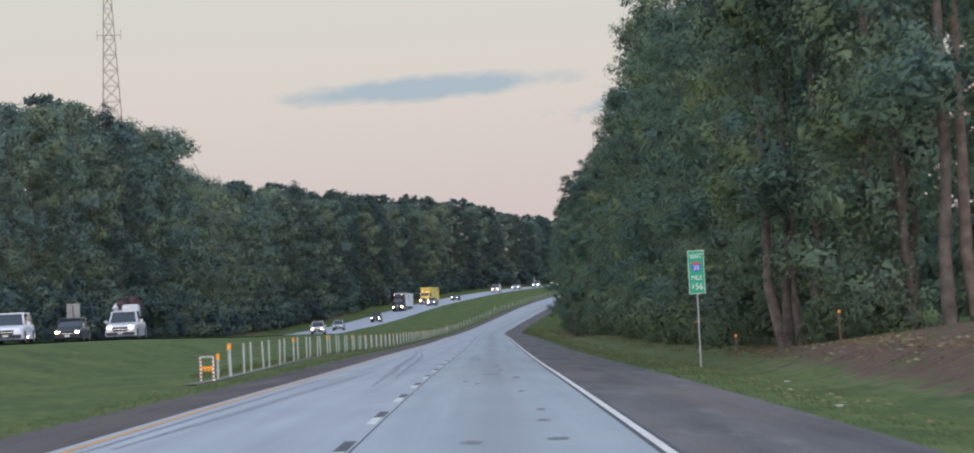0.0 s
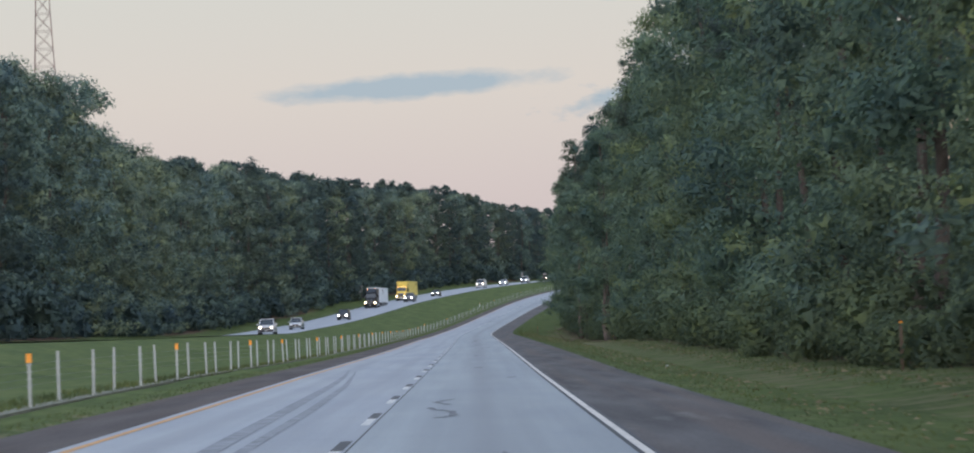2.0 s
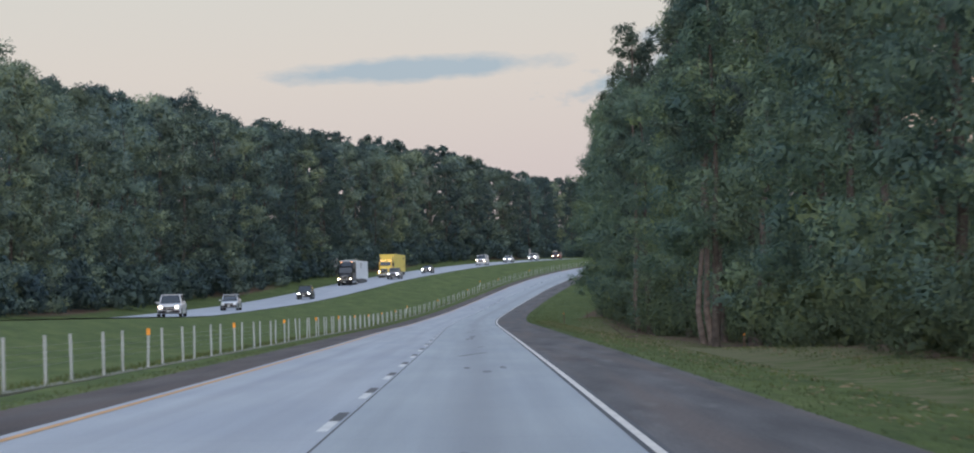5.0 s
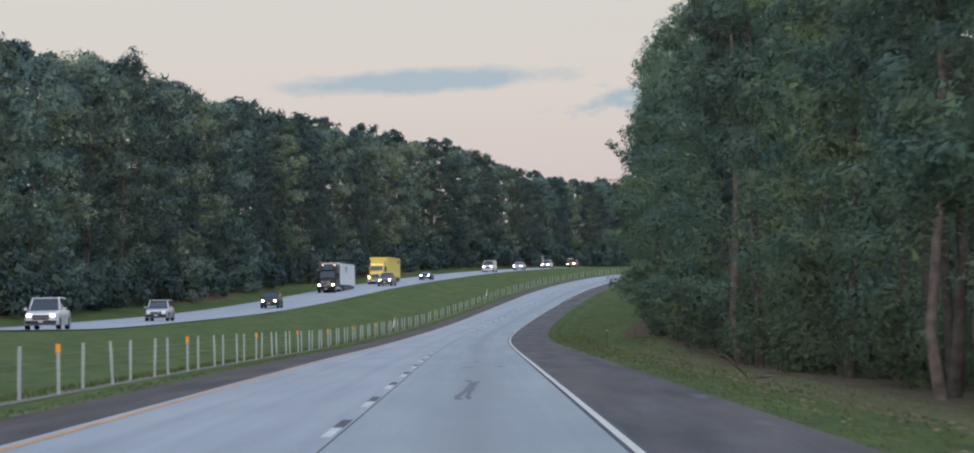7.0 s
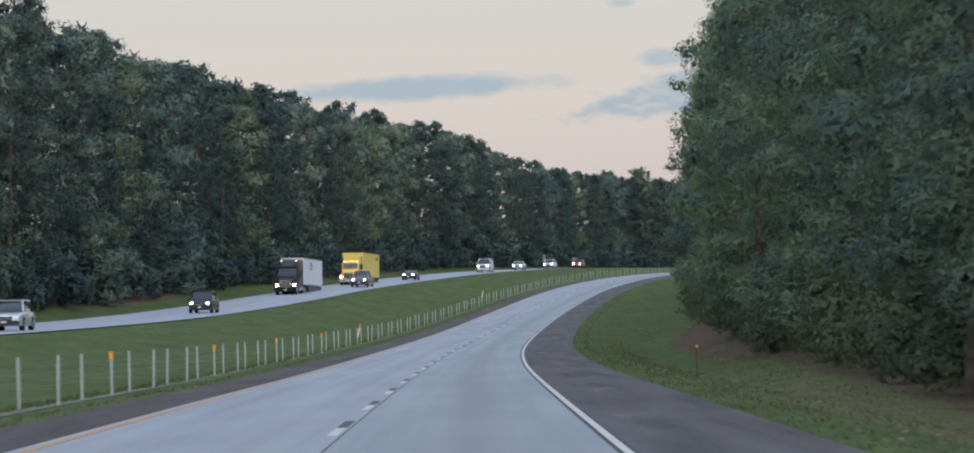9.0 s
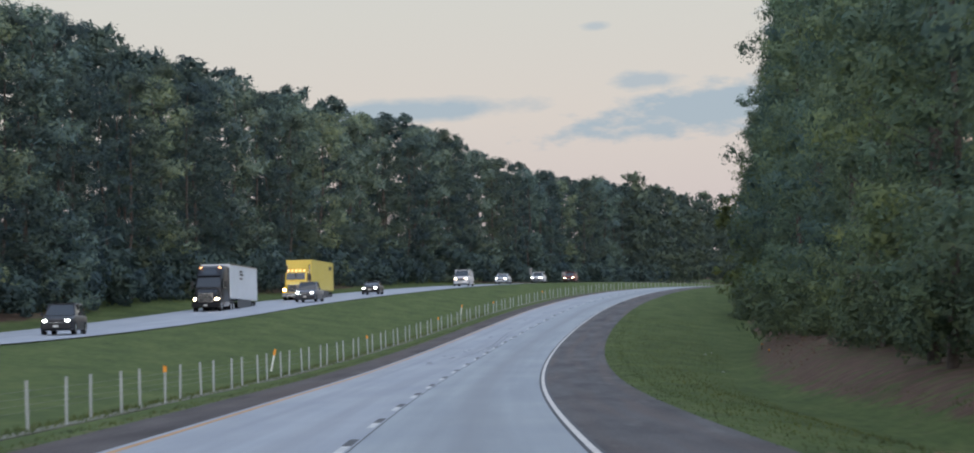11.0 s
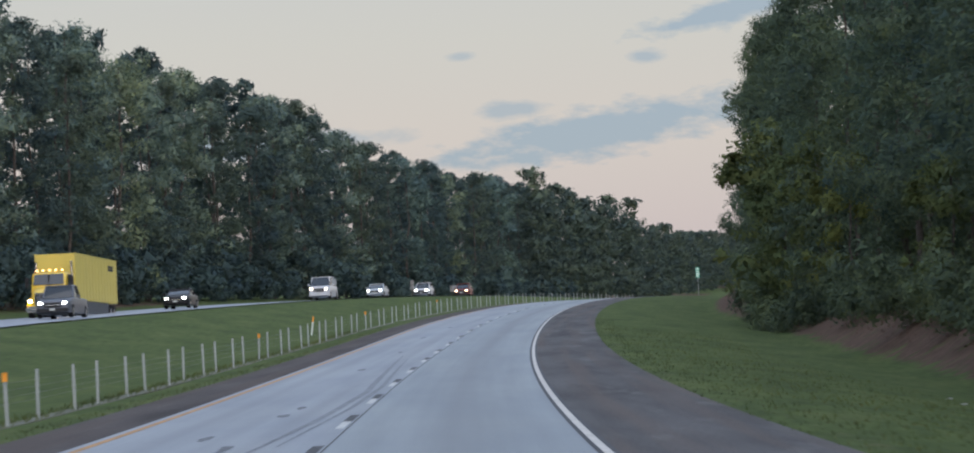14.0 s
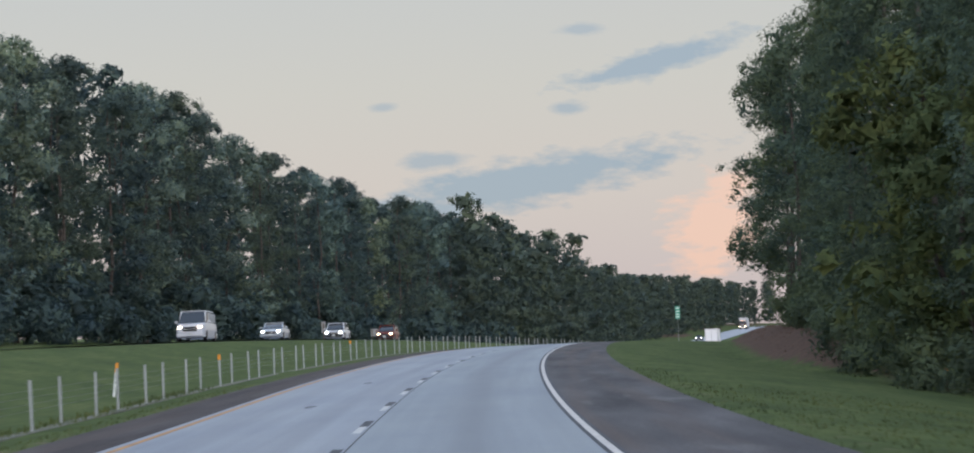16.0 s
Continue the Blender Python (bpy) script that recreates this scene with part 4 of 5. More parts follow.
for k in range(len(POST_S)):
    s = float(POST_S[k])
    u = base_u(s) + (-0.057 if k % 2 else 0.057)
    p = place(s, u, ground_z(s, u))
    ob = new("post", POST)
    ob.parent = barrier
    low = -0.28 if k < 2 else 0.0
    ob.matrix_basis = Matrix.Translation((p[0], p[1], p[2] + low)) @ Matrix.Rotation(-heading(s), 4, "Z") @ pose(0, 0, 0, rng.normal() * 1.0, rng.normal() * 1.0)
    if k in CAPPED:
        c = new("reflector_cap", cap)
        c.parent = ob
        tagged(c, "orange reflective cap")
cs = np.arange(FIRST - 2, POST_S[-1], 2.4)
for z in (0.45, 0.58, 0.72, 0.86):
    V, F = [], []
    pts = place(cs, base_u(cs), ground_z(cs, base_u(cs)) + z)
    for p in pts:
        V += [(p[0], p[1], p[2] + 0.003), (p[0] + 0.003, p[1], p[2] - 0.003), (p[0] - 0.003, p[1], p[2] - 0.003)]
    for i in range(len(pts) - 1):
        F += [(3 * i + a, 3 * i + (a + 1) % 3, 3 * i + 3 + (a + 1) % 3, 3 * i + 3 + a) for a in range(3)]
    mesh_of("cable", V, F, M_CABLE, barrier, "taut steel cable")
ms = np.arange(FIRST - 8, POST_S[-1], 4.0)
mo = np.array([-0.22, -0.20, 0.20, 0.22])
mz = np.array([-0.1, 0.03, 0.03, -0.1])
strip = mesh_of("mow_strip", place(ms[:, None], base_u(ms)[:, None] + mo[None], ground_z(ms, base_u(ms))[:, None] + mz[None]).reshape(-1, 3), grid_faces(len(ms), 4)[:, ::-1], M_MOW, barrier, "low concrete strip under the posts")
term = tagged(new("barrier_end_marker"), "low striped marker frame with orange panel at the barrier's end", "marker")
pt = place(84.6, base_u(84.6), ground_z(84.6, base_u(84.6)))
boxes("top_bar", [(-0.21, 0.21, -0.02, 0.02, 0.72, 0.77)], M_POST, term, "grey top bar", 0.006)
boxes("panel", [(-0.17, 0.17, -0.03, -0.015, 0.32, 0.46)], M_ORANGE, term, "orange reflective panel")
for k in range(3):
    boxes("black_bar", [(-0.13 + k * 0.11, -0.09 + k * 0.11, -0.034, -0.03, 0.34, 0.40)], M_TRIM, term, "black bar in place of lettering")
for sx in (-0.19, 0.19):
    leg = boxes("leg", [(sx - 0.025, sx + 0.025, -0.02, 0.02, -0.1, 0.72)], M_SHEET, term, "white leg with red stripes")
    for k in range(6):
        boxes("stripe", [(sx - 0.027, sx + 0.027, -0.024, -0.02, 0.08 + k * 0.11, 0.13 + k * 0.11)], M_RED, leg, "red stripe")
term.matrix_world = Matrix.Translation(pt) @ Matrix.Rotation(-heading(100), 4, "Z")


# ---- roadside signs and markers ----
def text_mesh(body, size):
    cu = bpy.data.curves.new("letters", "FONT")
    cu.body, cu.size, cu.align_x, cu.align_y, cu.extrude = body, size, "CENTER", "CENTER", 0.002
    ob = bpy.data.objects.new("letters", cu)
    scene.collection.objects.link(ob)
    bpy.context.view_layer.update()
    me = bpy.data.meshes.new_from_object(ob.evaluated_get(bpy.context.evaluated_depsgraph_get()))
    bpy.data.objects.remove(ob)
    return me


def mile_sign(s, u, lettered, z0=2.02):
    root = tagged(new("mile_sign"), "tall narrow green mile marker sign on a steel post", "road sign")
    h, w = 1.32, 0.49
    boxes("post", [(-0.022, 0.022, 0.02, 0.05, -0.4, z0 + h - 0.1)], M_SIGNBACK, root, "slender galvanised post")
    panel = boxes("panel", [(-w / 2, w / 2, -0.004, 0.004, z0, z0 + h)], M_SHEET, root, "white-edged sign panel")
    boxes("green_face", [(-w / 2 + 0.015, w / 2 - 0.015, -0.008, -0.004, z0 + 0.015, z0 + h - 0.015)], M_GREEN, panel, "green reflective face")
    if lettered:
        V = [(-0.14, 0.12), (0.0, 0.15), (0.14, 0.12), (0.16, 0.0), (0.10, -0.11), (0.0, -0.17), (-0.10, -0.11), (-0.16, 0.0)]
        zc = z0 + h * 0.625
        mesh_of("shield", [(x, -0.011, zc + y) for x, y in V], [tuple(range(8))], M_BLUE, panel, "blue route shield")
        mesh_of("shield_band", [(x, -0.014, zc + y) for x, y in ((-0.14, 0.12), (0.0, 0.15), (0.14, 0.12), (0.15, 0.07), (-0.15, 0.07))], [(0, 1, 2, 3, 4)], M_RED, panel, "red band of the shield")
        for body, size, zz, y, sx in (("EAST", 0.19, 0.865, -0.0105, 0.82), ("20", 0.19, 0.60, -0.017, 1.0), ("MILE", 0.19, 0.37, -0.0105, 0.86), ("156", 0.27, 0.165, -0.0105, 0.9)):
            ob = new("lettering", text_mesh(body, size))
            ob.data.materials.append(M_SHEET)
            ob.parent = panel
            ob.matrix_basis = Matrix.Translation((0, y, z0 + h * zz)) @ Matrix.Rotation(radians(90), 4, "X") @ Matrix.Diagonal((sx, 1, 1, 1))
    else:
        for zz in (0.85, 0.6, 0.37, 0.165):
            boxes("lettering_bar", [(-0.17, 0.17, -0.011, -0.008, z0 + h * zz - 0.07, z0 + h * zz + 0.07)], M_SHEET, panel, "pale bar in place of lettering")
    p = place(s, u, ground_z(s, u))
    root.matrix_world = Matrix.Translation(p) @ Matrix.Rotation(-heading(s), 4, "Z")
    return root


mile_sign(86.2, 8.22, True, 2.22)
mile_sign(868, 7.9, False, 2.35)


def back_sign(name, s, u, w, h, z0, legs, label):
    root = tagged(new(name), label, "road sign")
    boxes("panel", [(-w / 2, w / 2, -0.02, 0.0, z0, z0 + h)], M_SIGNBACK, root, "grey back of the panel", 0.004)
    for x in legs:
        boxes("post", [(x - 0.04, x + 0.04, -0.08, -0.02, -0.4, z0 + h * 0.9)], M_WOODPOST, root)
    for k in (0.3, 0.7):
        boxes("stiffener", [(-w / 2 + 0.05, w / 2 - 0.05, -0.05, -0.02, z0 + h * k - 0.03, z0 + h * k + 0.03)], M_SIGNBACK, root)
    p = place(s, u, ground_z(s, u))
    root.matrix_world = Matrix.Translation(p) @ Matrix.Rotation(-heading(s), 4, "Z")


back_sign("back_of_sign", 234, -32.4, 1.1, 1.3, 2.2, (0.0,), "grey back of a square road sign beside the oncoming road")
back_sign("back_of_sign", 672, -36.5, 1.2, 1.5, 1.9, (-0.4, 0.4), "grey back of a road sign at the wood's edge")
back_sign("back_of_sign", 872, -30.4, 0.45, 1.25, 1.6, (0.0,), "narrow grey back of a mile marker sign")
back_sign("back_of_sign", 903, -30.1, 1.2, 0.9, 1.5, (-0.4, 0.4), "low grey back of a wide road sign")


def marker_post(s, u, h, mat, reflect, label):
    root = tagged(new("marker_post"), label, "marker post")
    boxes("stake", [(-0.035, 0.035, -0.03, 0.03, -0.3, h)], mat, root, "", 0.006)
    if reflect:
        rod("reflector", (0, -0.032, h - 0.07), (0, -0.045, h - 0.07), 0.045, M_ORANGE, root, "round orange reflector", 12)
    p = place(s, u, ground_z(s, u))
    root.matrix_world = Matrix.Translation(p) @ Matrix.Rotation(-heading(s), 4, "Z")


for s, u, h, m_, refl in ((93.0, 9.9, 0.85, M_WOODPOST, True), (79.0, 11.6, 0.9, M_WOODPOST, True), (139, 11.9, 1.2, M_WOODPOST, True), (289, 12.3, 0.6, M_WOODPOST, True), (434.9, 11.8, 1.1, M_WOODPOST, False), (407.4, 12.9, 1.35, M_WOODPOST, True), (539.5, 14.9, 0.25, M_WOODPOST, True), (416, 9.3, 1.5, M_WOODPOST, True), (662.5, 16.9, 0.85, M_WOODPOST, True), (676, 17.0, 0.5, M_SHEET, False), (560, 15.6, 0.5, M_WOODPOST, True)):
    marker_post(s, u, h, m_, refl, "weathered marker post with an orange reflector on the verge" if refl else "dark bare marker post on the grass verge")
lean = tagged(new("leaning_marker"), "leaning white and yellow marker stake behind the cable barrier", "marker post")
boxes("stake", [(-0.04, 0.04, -0.01, 0.01, -0.2, 0.75)], M_SHEET, lean)
boxes("cap", [(-0.045, 0.045, -0.014, 0.014, 0.75, 1.05)], M_ORANGE, lean, "yellow reflective top")
lean.matrix_world = Matrix.Translation(place(520.7, -8.9, ground_z(520.7, -8.9))) @ pose(0, 0, 0, 0, 12, 0)
copy_thing(lean, Matrix.Translation(place(655, -9.4, ground_z(655, -9.4))) @ pose(0, 0, 0, 0, 8, 0))

# ---- lattice tower behind the woods ----
tower = tagged(new("lattice_tower"), "tall tapering steel lattice radio tower behind the trees", "tower")
TH, T0, T1 = 92.0, 4.0, 0.4


def tower_half(z):
    return max(T1, np.interp(z, (0, 48, 68, TH), (T0, 1.6, 0.72, T1)))


levels = list(np.arange(0, TH, 3.2)) + [TH]
corners = ((-1, -1), (1, -1), (1, 1), (-1, 1))
for cx, cy in corners:
    for a, b in ((0, 48), (48, 68), (68, TH)):
        rod("leg", (cx * tower_half(a), cy * tower_half(a), a), (cx * tower_half(b), cy * tower_half(b), b), 0.10, M_TOWER, tower)
bm = bmesh.new()
for i in range(len(levels) - 1):
    za, zb = levels[i], levels[i + 1]
    ha, hb = tower_half(za), tower_half(zb)
    for k in range(4):
        c, d = corners[k], corners[(k + 1) % 4]
        for p, q in (((c[0] * ha, c[1] * ha, za), (d[0] * hb, d[1] * hb, zb)), ((d[0] * ha, d[1] * ha, za), (c[0] * hb, c[1] * hb, zb)), ((c[0] * hb, c[1] * hb, zb), (d[0] * hb, d[1] * hb, zb))):
            p, q = Vector(p), Vector(q)
            bmesh.ops.create_cone(bm, segments=4, radius1=0.045, radius2=0.045, depth=(q - p).length, matrix=Matrix.Translation((p + q) / 2) @ (q - p).to_track_quat("Z", "Y").to_matrix().to_4x4())
tagged(part("bracing", bm, M_TOWER, tower, "crossed steel bracing"), kind="stuff")
rod("antenna_arm", (-2.5, 0, 58.5), (2.5, 0, 58.5), 0.07, M_TOWER, tower)
for sx in (-2.4, 2.4):
    rod("antenna", (sx, 0, 57.6), (sx, 0, 59.6), 0.06, M_TOWER, tower)
tower.matrix_world = Matrix.Translation((-71.1, 585, 5.2)) @ Matrix.Rotation(0.12, 4, "Z")


# ---- trees ----
def tube(path, radii, sides=7):
    V, F = [], []
    for p, r in zip(path, radii):
        for k in range(sides):
            a = 2 * math.pi * k / sides
            V.append((p[0] + r * math.cos(a), p[1] + r * math.sin(a), p[2]))
    for i in range(len(path) - 1):
        for k in range(sides):
            F.append((i * sides + k, i * sides + (k + 1) % sides, (i + 1) * sides + (k + 1) % sides, (i + 1) * sides + k))
    return V, F


def leaves(rng, centres, radii, count, size, flat=0.8, mid=None):
    """Leaf sprays, single triangles: most in tufts over the outside of each clump, the rest scattered larger within it."""
    w = radii ** 2
    deep = count // 5
    pick = rng.choice(len(centres), count + deep, p=w / w.sum())
    n = len(pick)
    # every clump carries its own tufts; a spray sits near one of them
    tufts = rng.normal(size=(len(centres), 12, 3)) + np.array([0, 0, 0.3])
    tufts /= np.linalg.norm(tufts, axis=2)[:, :, None]
    d = tufts[pick, rng.integers(0, 12, n)] + rng.normal(size=(n, 3)) * 0.32
    d /= np.linalg.norm(d, axis=1)[:, None]
    near_tuft = np.einsum("ijk,ik->ij", tufts[pick], d).max(1)
    r = radii[pick] * (0.66 + 0.40 * near_tuft ** 5) * rng.uniform(0.8, 1.1, n)
    r[count:] *= rng.uniform(0.35, 0.75, deep)
    c = centres[pick] + d * r[:, None] * np.array([1, 1, flat])
    nrm = d + rng.normal(size=(n, 3)) * 0.5 + np.array([0, 0, 0.25])
    nrm /= np.linalg.norm(nrm, axis=1)[:, None]
    sz = size * rng.uniform(0.55, 1.45, n)
    sz[count:] *= 2.3
    sz = sz[:, None]
    a = np.cross(nrm, rng.normal(size=(n, 3)))
    a /= np.linalg.norm(a, axis=1)[:, None]
    b = np.cross(nrm, a)
    V = np.stack([c + 1.2 * a * sz, c - 0.7 * a * sz + 0.5 * b * sz, c - 0.6 * a * sz - 0.5 * b * sz], 1).reshape(-1, 3)
    # sprays shade softly, by the bough and the crown that they grow on
    out = c - (np.column_stack([0 * c[:, 0], 0 * c[:, 0], c[:, 2] - 1.0]) if mid is None else mid)
    out /= np.linalg.norm(out, axis=1)[:, None] + 1e-6
    soft = 0.6 * d + 0.65 * out + 0.16 * nrm
    soft /= np.linalg.norm(soft, axis=1)[:, None]
    return V, np.arange(n * 3).reshape(-1, 3), np.repeat(soft, 3, 0)


def soften(me, normals):
    me.shade_smooth()
    me.normals_split_custom_set_from_vertices([tuple(n) for n in normals])


def tree_shape(seed, kind, height, width, low, count, size, side=0):
    """Trunk and crown of one tree at the origin. side: the open side of a wood's edge, where the boughs grow (-1 or 1 along x; 0: all round)."""
    rng = np.random.default_rng(seed)
    n = 10
    zz = np.linspace(-0.5, height * 0.94, n)
    wob = np.cumsum(rng.normal(size=(n, 2)) * 0.15, 0)
    path = np.column_stack([wob - wob[0], zz])
    r0 = height * (0.0075 if kind == "pine" else 0.009)
    V, F = tube(path, np.linspace(r0, 0.05, n) * (1 + 0.25 * np.exp(-np.arange(n) * 1.5)), 8)
    C, R = [], []
    limbs = int(height * (0.9 if kind == "pine" else 0.95))
    for i in range(limbs):
        f = low + (1 - low) * (i + rng.uniform(0, 1)) / limbs
        z = f * height * 0.95
        base = np.array([np.interp(z, zz, path[:, 0]), np.interp(z, zz, path[:, 1]), z])
        g = (f - low) / (1 - low)
        if kind == "pine":
            reach = width * 0.5 * (0.16 + 0.9 * math.sqrt(max(0, 1 - g ** 1.7)) * min(1, 0.55 + 2 * g)) * rng.uniform(0.55, 1.1)
        else:
            reach = width * 0.5 * math.sqrt(max(0.04, 1 - (max(0, g - 0.12) / 0.9) ** 2)) * rng.uniform(0.45, 1.05)
        a = rng.uniform(0, 2 * math.pi)
        if side and rng.uniform() < 0.8:
            a = (math.pi if side < 0 else 0) + rng.uniform(-1.75, 1.75)
        tip = base + np.array([math.cos(a) * reach, math.sin(a) * reach, reach * rng.uniform(-0.05, 0.4)])
        mid = (base + tip) / 2 + np.array([0, 0, 0.12 * reach])
        tv, tf = tube([base, mid, tip], [r0 * 0.26, r0 * 0.15, 0.02], 4)
        F += [tuple(k + len(V) for k in q) for q in tf]
        V += tv
        for q, rr in ((0.32, 1.0), (0.55, 0.95), (0.78, 0.85), (1.0, 0.65)):
            C.append(base + (tip - base) * q + rng.normal(size=3) * np.array([0.35, 0.35, 0.25]))
            R.append(rr * rng.uniform(0.6, 1.2) * (0.5 + 0.075 * width) * (0.82 if kind == "pine" else 1.0))
    for k in range(12 if kind == "pine" else 7):
        # the crown's top: a pine ends in many small tufts, a broadleaf tree in a dome
        a, q = rng.uniform(0, 2 * math.pi), math.sqrt(rng.uniform(0, 1))
        wide = width * (0.26 if kind == "pine" else 0.22)
        C.append(np.array([path[-1][0] + math.cos(a) * q * wide, path[-1][1] + math.sin(a) * q * wide, height * (0.965 - 0.07 * q * q + rng.uniform(-0.05, 0.01))]))
        R.append(width * (rng.uniform(0.05, 0.095) if kind == "pine" else rng.uniform(0.09, 0.15)))
    lv, lf, ln = leaves(rng, np.array(C), np.array(R), count, size, 0.78 if kind == "pine" else 0.82)
    return np.array(V), F, lv, lf, ln


def make_tree(name, label, *shape):
    root = tagged(new(name), label, "tree", group="roadside trees")
    V, F, lv, lf, ln = tree_shape(*shape)
    mesh_of("trunk", V, F, M_PALEBARK if shape[0] == 6 else M_BARK, root, smooth=True)
    crown = mesh_of("crown", lv, lf, M_PINE_HAZE if shape[1] == "pine" else M_MIXED_HAZE if shape[0] in (11, 14) else M_LEAF_SHADE if shape[0] in (8, 9, 10, 16) else M_LIGHT if shape[0] == 19 else M_SAPLING if shape[0] == 15 else M_LEAF, root)
    soften(crown.data, ln)
    return root


rng = np.random.default_rng(7)
BROAD, PINE = "tall leafy broadleaf tree with a dense dark green crown", "tall pine with a long bare trunk and tufted crown"
NEAR = [("leafy_tree", BROAD, 1, "broad", 19, 8.4, 0.05, 12100, 0.080, -1), ("leafy_tree", BROAD, 2, "broad", 22, 9.0, 0.10, 12700, 0.080, -1), ("pine_tree", PINE, 3, "pine", 25, 7.5, 0.34, 10600, 0.080, -1), ("leafy_tree", BROAD, 4, "broad", 16, 7.6, 0.03, 11200, 0.080, -1), ("leafy_tree", BROAD, 5, "broad", 21, 8.4, 0.22, 11800, 0.080, -1), ("pine_tree", PINE, 6, "pine", 24, 7.0, 0.5, 8500, 0.080, 0), ("leafy_tree", BROAD, 7, "broad", 20, 8.4, 0.08, 12100, 0.080, -1), ("leafy_tree", BROAD, 18, "broad", 20, 9.0, 0.16, 12100, 0.080, -1), ("leafy_tree", "tall yellow-green broadleaf tree, its leaf colour paled to look lit", 19, "broad", 20, 8.6, 0.1, 12100, 0.080, -1)]
FAR = [("leafy_tree", BROAD, 11, "broad", 20, 10.0, 0.03, 7000, 0.106, 1), ("pine_tree", PINE, 12, "pine", 25, 10.0, 0.16, 6500, 0.106, 1), ("pine_tree", PINE, 13, "pine", 23, 10.5, 0.06, 6800, 0.106, 1), ("leafy_tree", BROAD, 14, "broad", 18, 9.0, 0.02, 6600, 0.106, 1), ("pine_tree", PINE, 17, "pine", 26, 9.6, 0.10, 6500, 0.106, 1)]
SHADED = "tall dark-leaved oak with boughs reaching down to the ground"
DARK = [("oak_tree", SHADED, 8, "broad", 21, 9.0, 0.02, 12100, 0.080, -1), ("oak_tree", SHADED, 9, "broad", 23, 9.4, 0.06, 11200, 0.080, -1), ("oak_tree", SHADED, 16, "broad", 19, 8.6, 0.01, 11000, 0.080, -1)]
SAPLING = ("sapling", "young tree with pale yellow-green leaves at the wood's edge", 15, "broad", 7.5, 5.0, 0.12, 2600, 0.10, -1)
made = {}


def plant(spec, s, u, scale):
    p = place(s, u, ground_z(s, u))
    m = Matrix.Translation(p) @ Matrix.Rotation(rng.uniform(-0.7, 0.7) - heading(s), 4, "Z")
    if spec[2] not in made:
        made[spec[2]] = make_tree(*spec)
        made[spec[2]].matrix_basis = m
        t = made[spec[2]]
    else:
        t = copy_thing(made[spec[2]], m)
    t.scale = (scale, scale, scale * rng.uniform(0.93, 1.08))
    return t


for s, u, k, sc in ((84.5, 14.2, 4, 1.1), (85, 16.6, 5, 1.15), (92, 15.6, 0, 1.0), (99, 15.2, 1, 1.0), (94.5, 13.0, 4, 0.95), (91, 12.4, 4, 0.9), (95.5, 11.9, 4, 0.9), (88, 13.8, 0, 0.9), (82, 14.0, 3, 1.0), (76, 14.2, 4, 1.0), (307.5, 12.8, 4, 0.9), (311, 13.0, 5, 0.85), (319, 13.2, 5, 0.8), (372, 13.2, 5, 0.85)):
    plant(NEAR[k], s, u, sc)
TALL = ("oak_tree", "tall leafy tree coloured dark for shade, with a high spreading crown", 10, "broad", 22, 10.5, 0.2, 11500, 0.085, -1)
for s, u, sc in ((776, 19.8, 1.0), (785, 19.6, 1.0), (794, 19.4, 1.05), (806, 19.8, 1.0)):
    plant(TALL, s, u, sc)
for s, u, sc in ((667, 18.4, 1.5), (673, 18.8, 1.8), (655, 19.4, 1.4), (641, 19.6, 1.0), (604, 19.8, 0.8)):
    plant(SAPLING, s, u, sc)
order = (0, 1, 3, 4, 8, 6, 4, 1, 3, 0, 8, 2, 0)
for s, u, lean_, sc in ((97.5, 12.0, -5.0, 1.0), (97.0, 12.6, -1.0, 0.9), (84.0, 13.3, 1.0, 1.0)):
    p = plant(NEAR[5], s, u, sc)
    p.matrix_basis = p.matrix_basis @ pose(0, 0, 0, 0, lean_, 0)
for i, s in enumerate(np.arange(104, 815, 6.6)):
    # from 556 on most trees get the leaf darkened to look shaded
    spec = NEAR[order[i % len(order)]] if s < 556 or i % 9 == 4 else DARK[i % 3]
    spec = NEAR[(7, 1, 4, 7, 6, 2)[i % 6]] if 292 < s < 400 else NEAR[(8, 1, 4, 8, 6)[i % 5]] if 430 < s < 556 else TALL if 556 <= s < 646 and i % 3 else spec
    tall = np.interp(s, (60, 160, 210, 280, 440, 560, 640, 800), (24, 25, 23.5, 19.5, 17.5, 18, 20, 20))
    plant(spec, s + rng.uniform(-1.5, 1.5), right_u(s) + rng.uniform(-0.5, 1.5), (0.5 * tall / spec[4] + 0.5) * rng.uniform(0.85, 1.05))
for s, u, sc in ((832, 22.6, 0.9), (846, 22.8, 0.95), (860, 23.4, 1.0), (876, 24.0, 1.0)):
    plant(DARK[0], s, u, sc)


def wood_top(s):
    """Height of the wood beyond the oncoming road."""
    return np.interp(s, (110, 235, 256, 287, 335, 380, 445, 500, 560, 620, 646, 665, 700, 745, 770, 790, 845, 865, 880, 930, 1000, 1100), (18, 18.7, 21.4, 24, 26, 25.5, 23.2, 25, 26.5, 25.2, 23, 24.8, 24.3, 23.1, 24.0, 23.2, 25.2, 23.4, 21.5, 21.2, 21.2, 21.9))


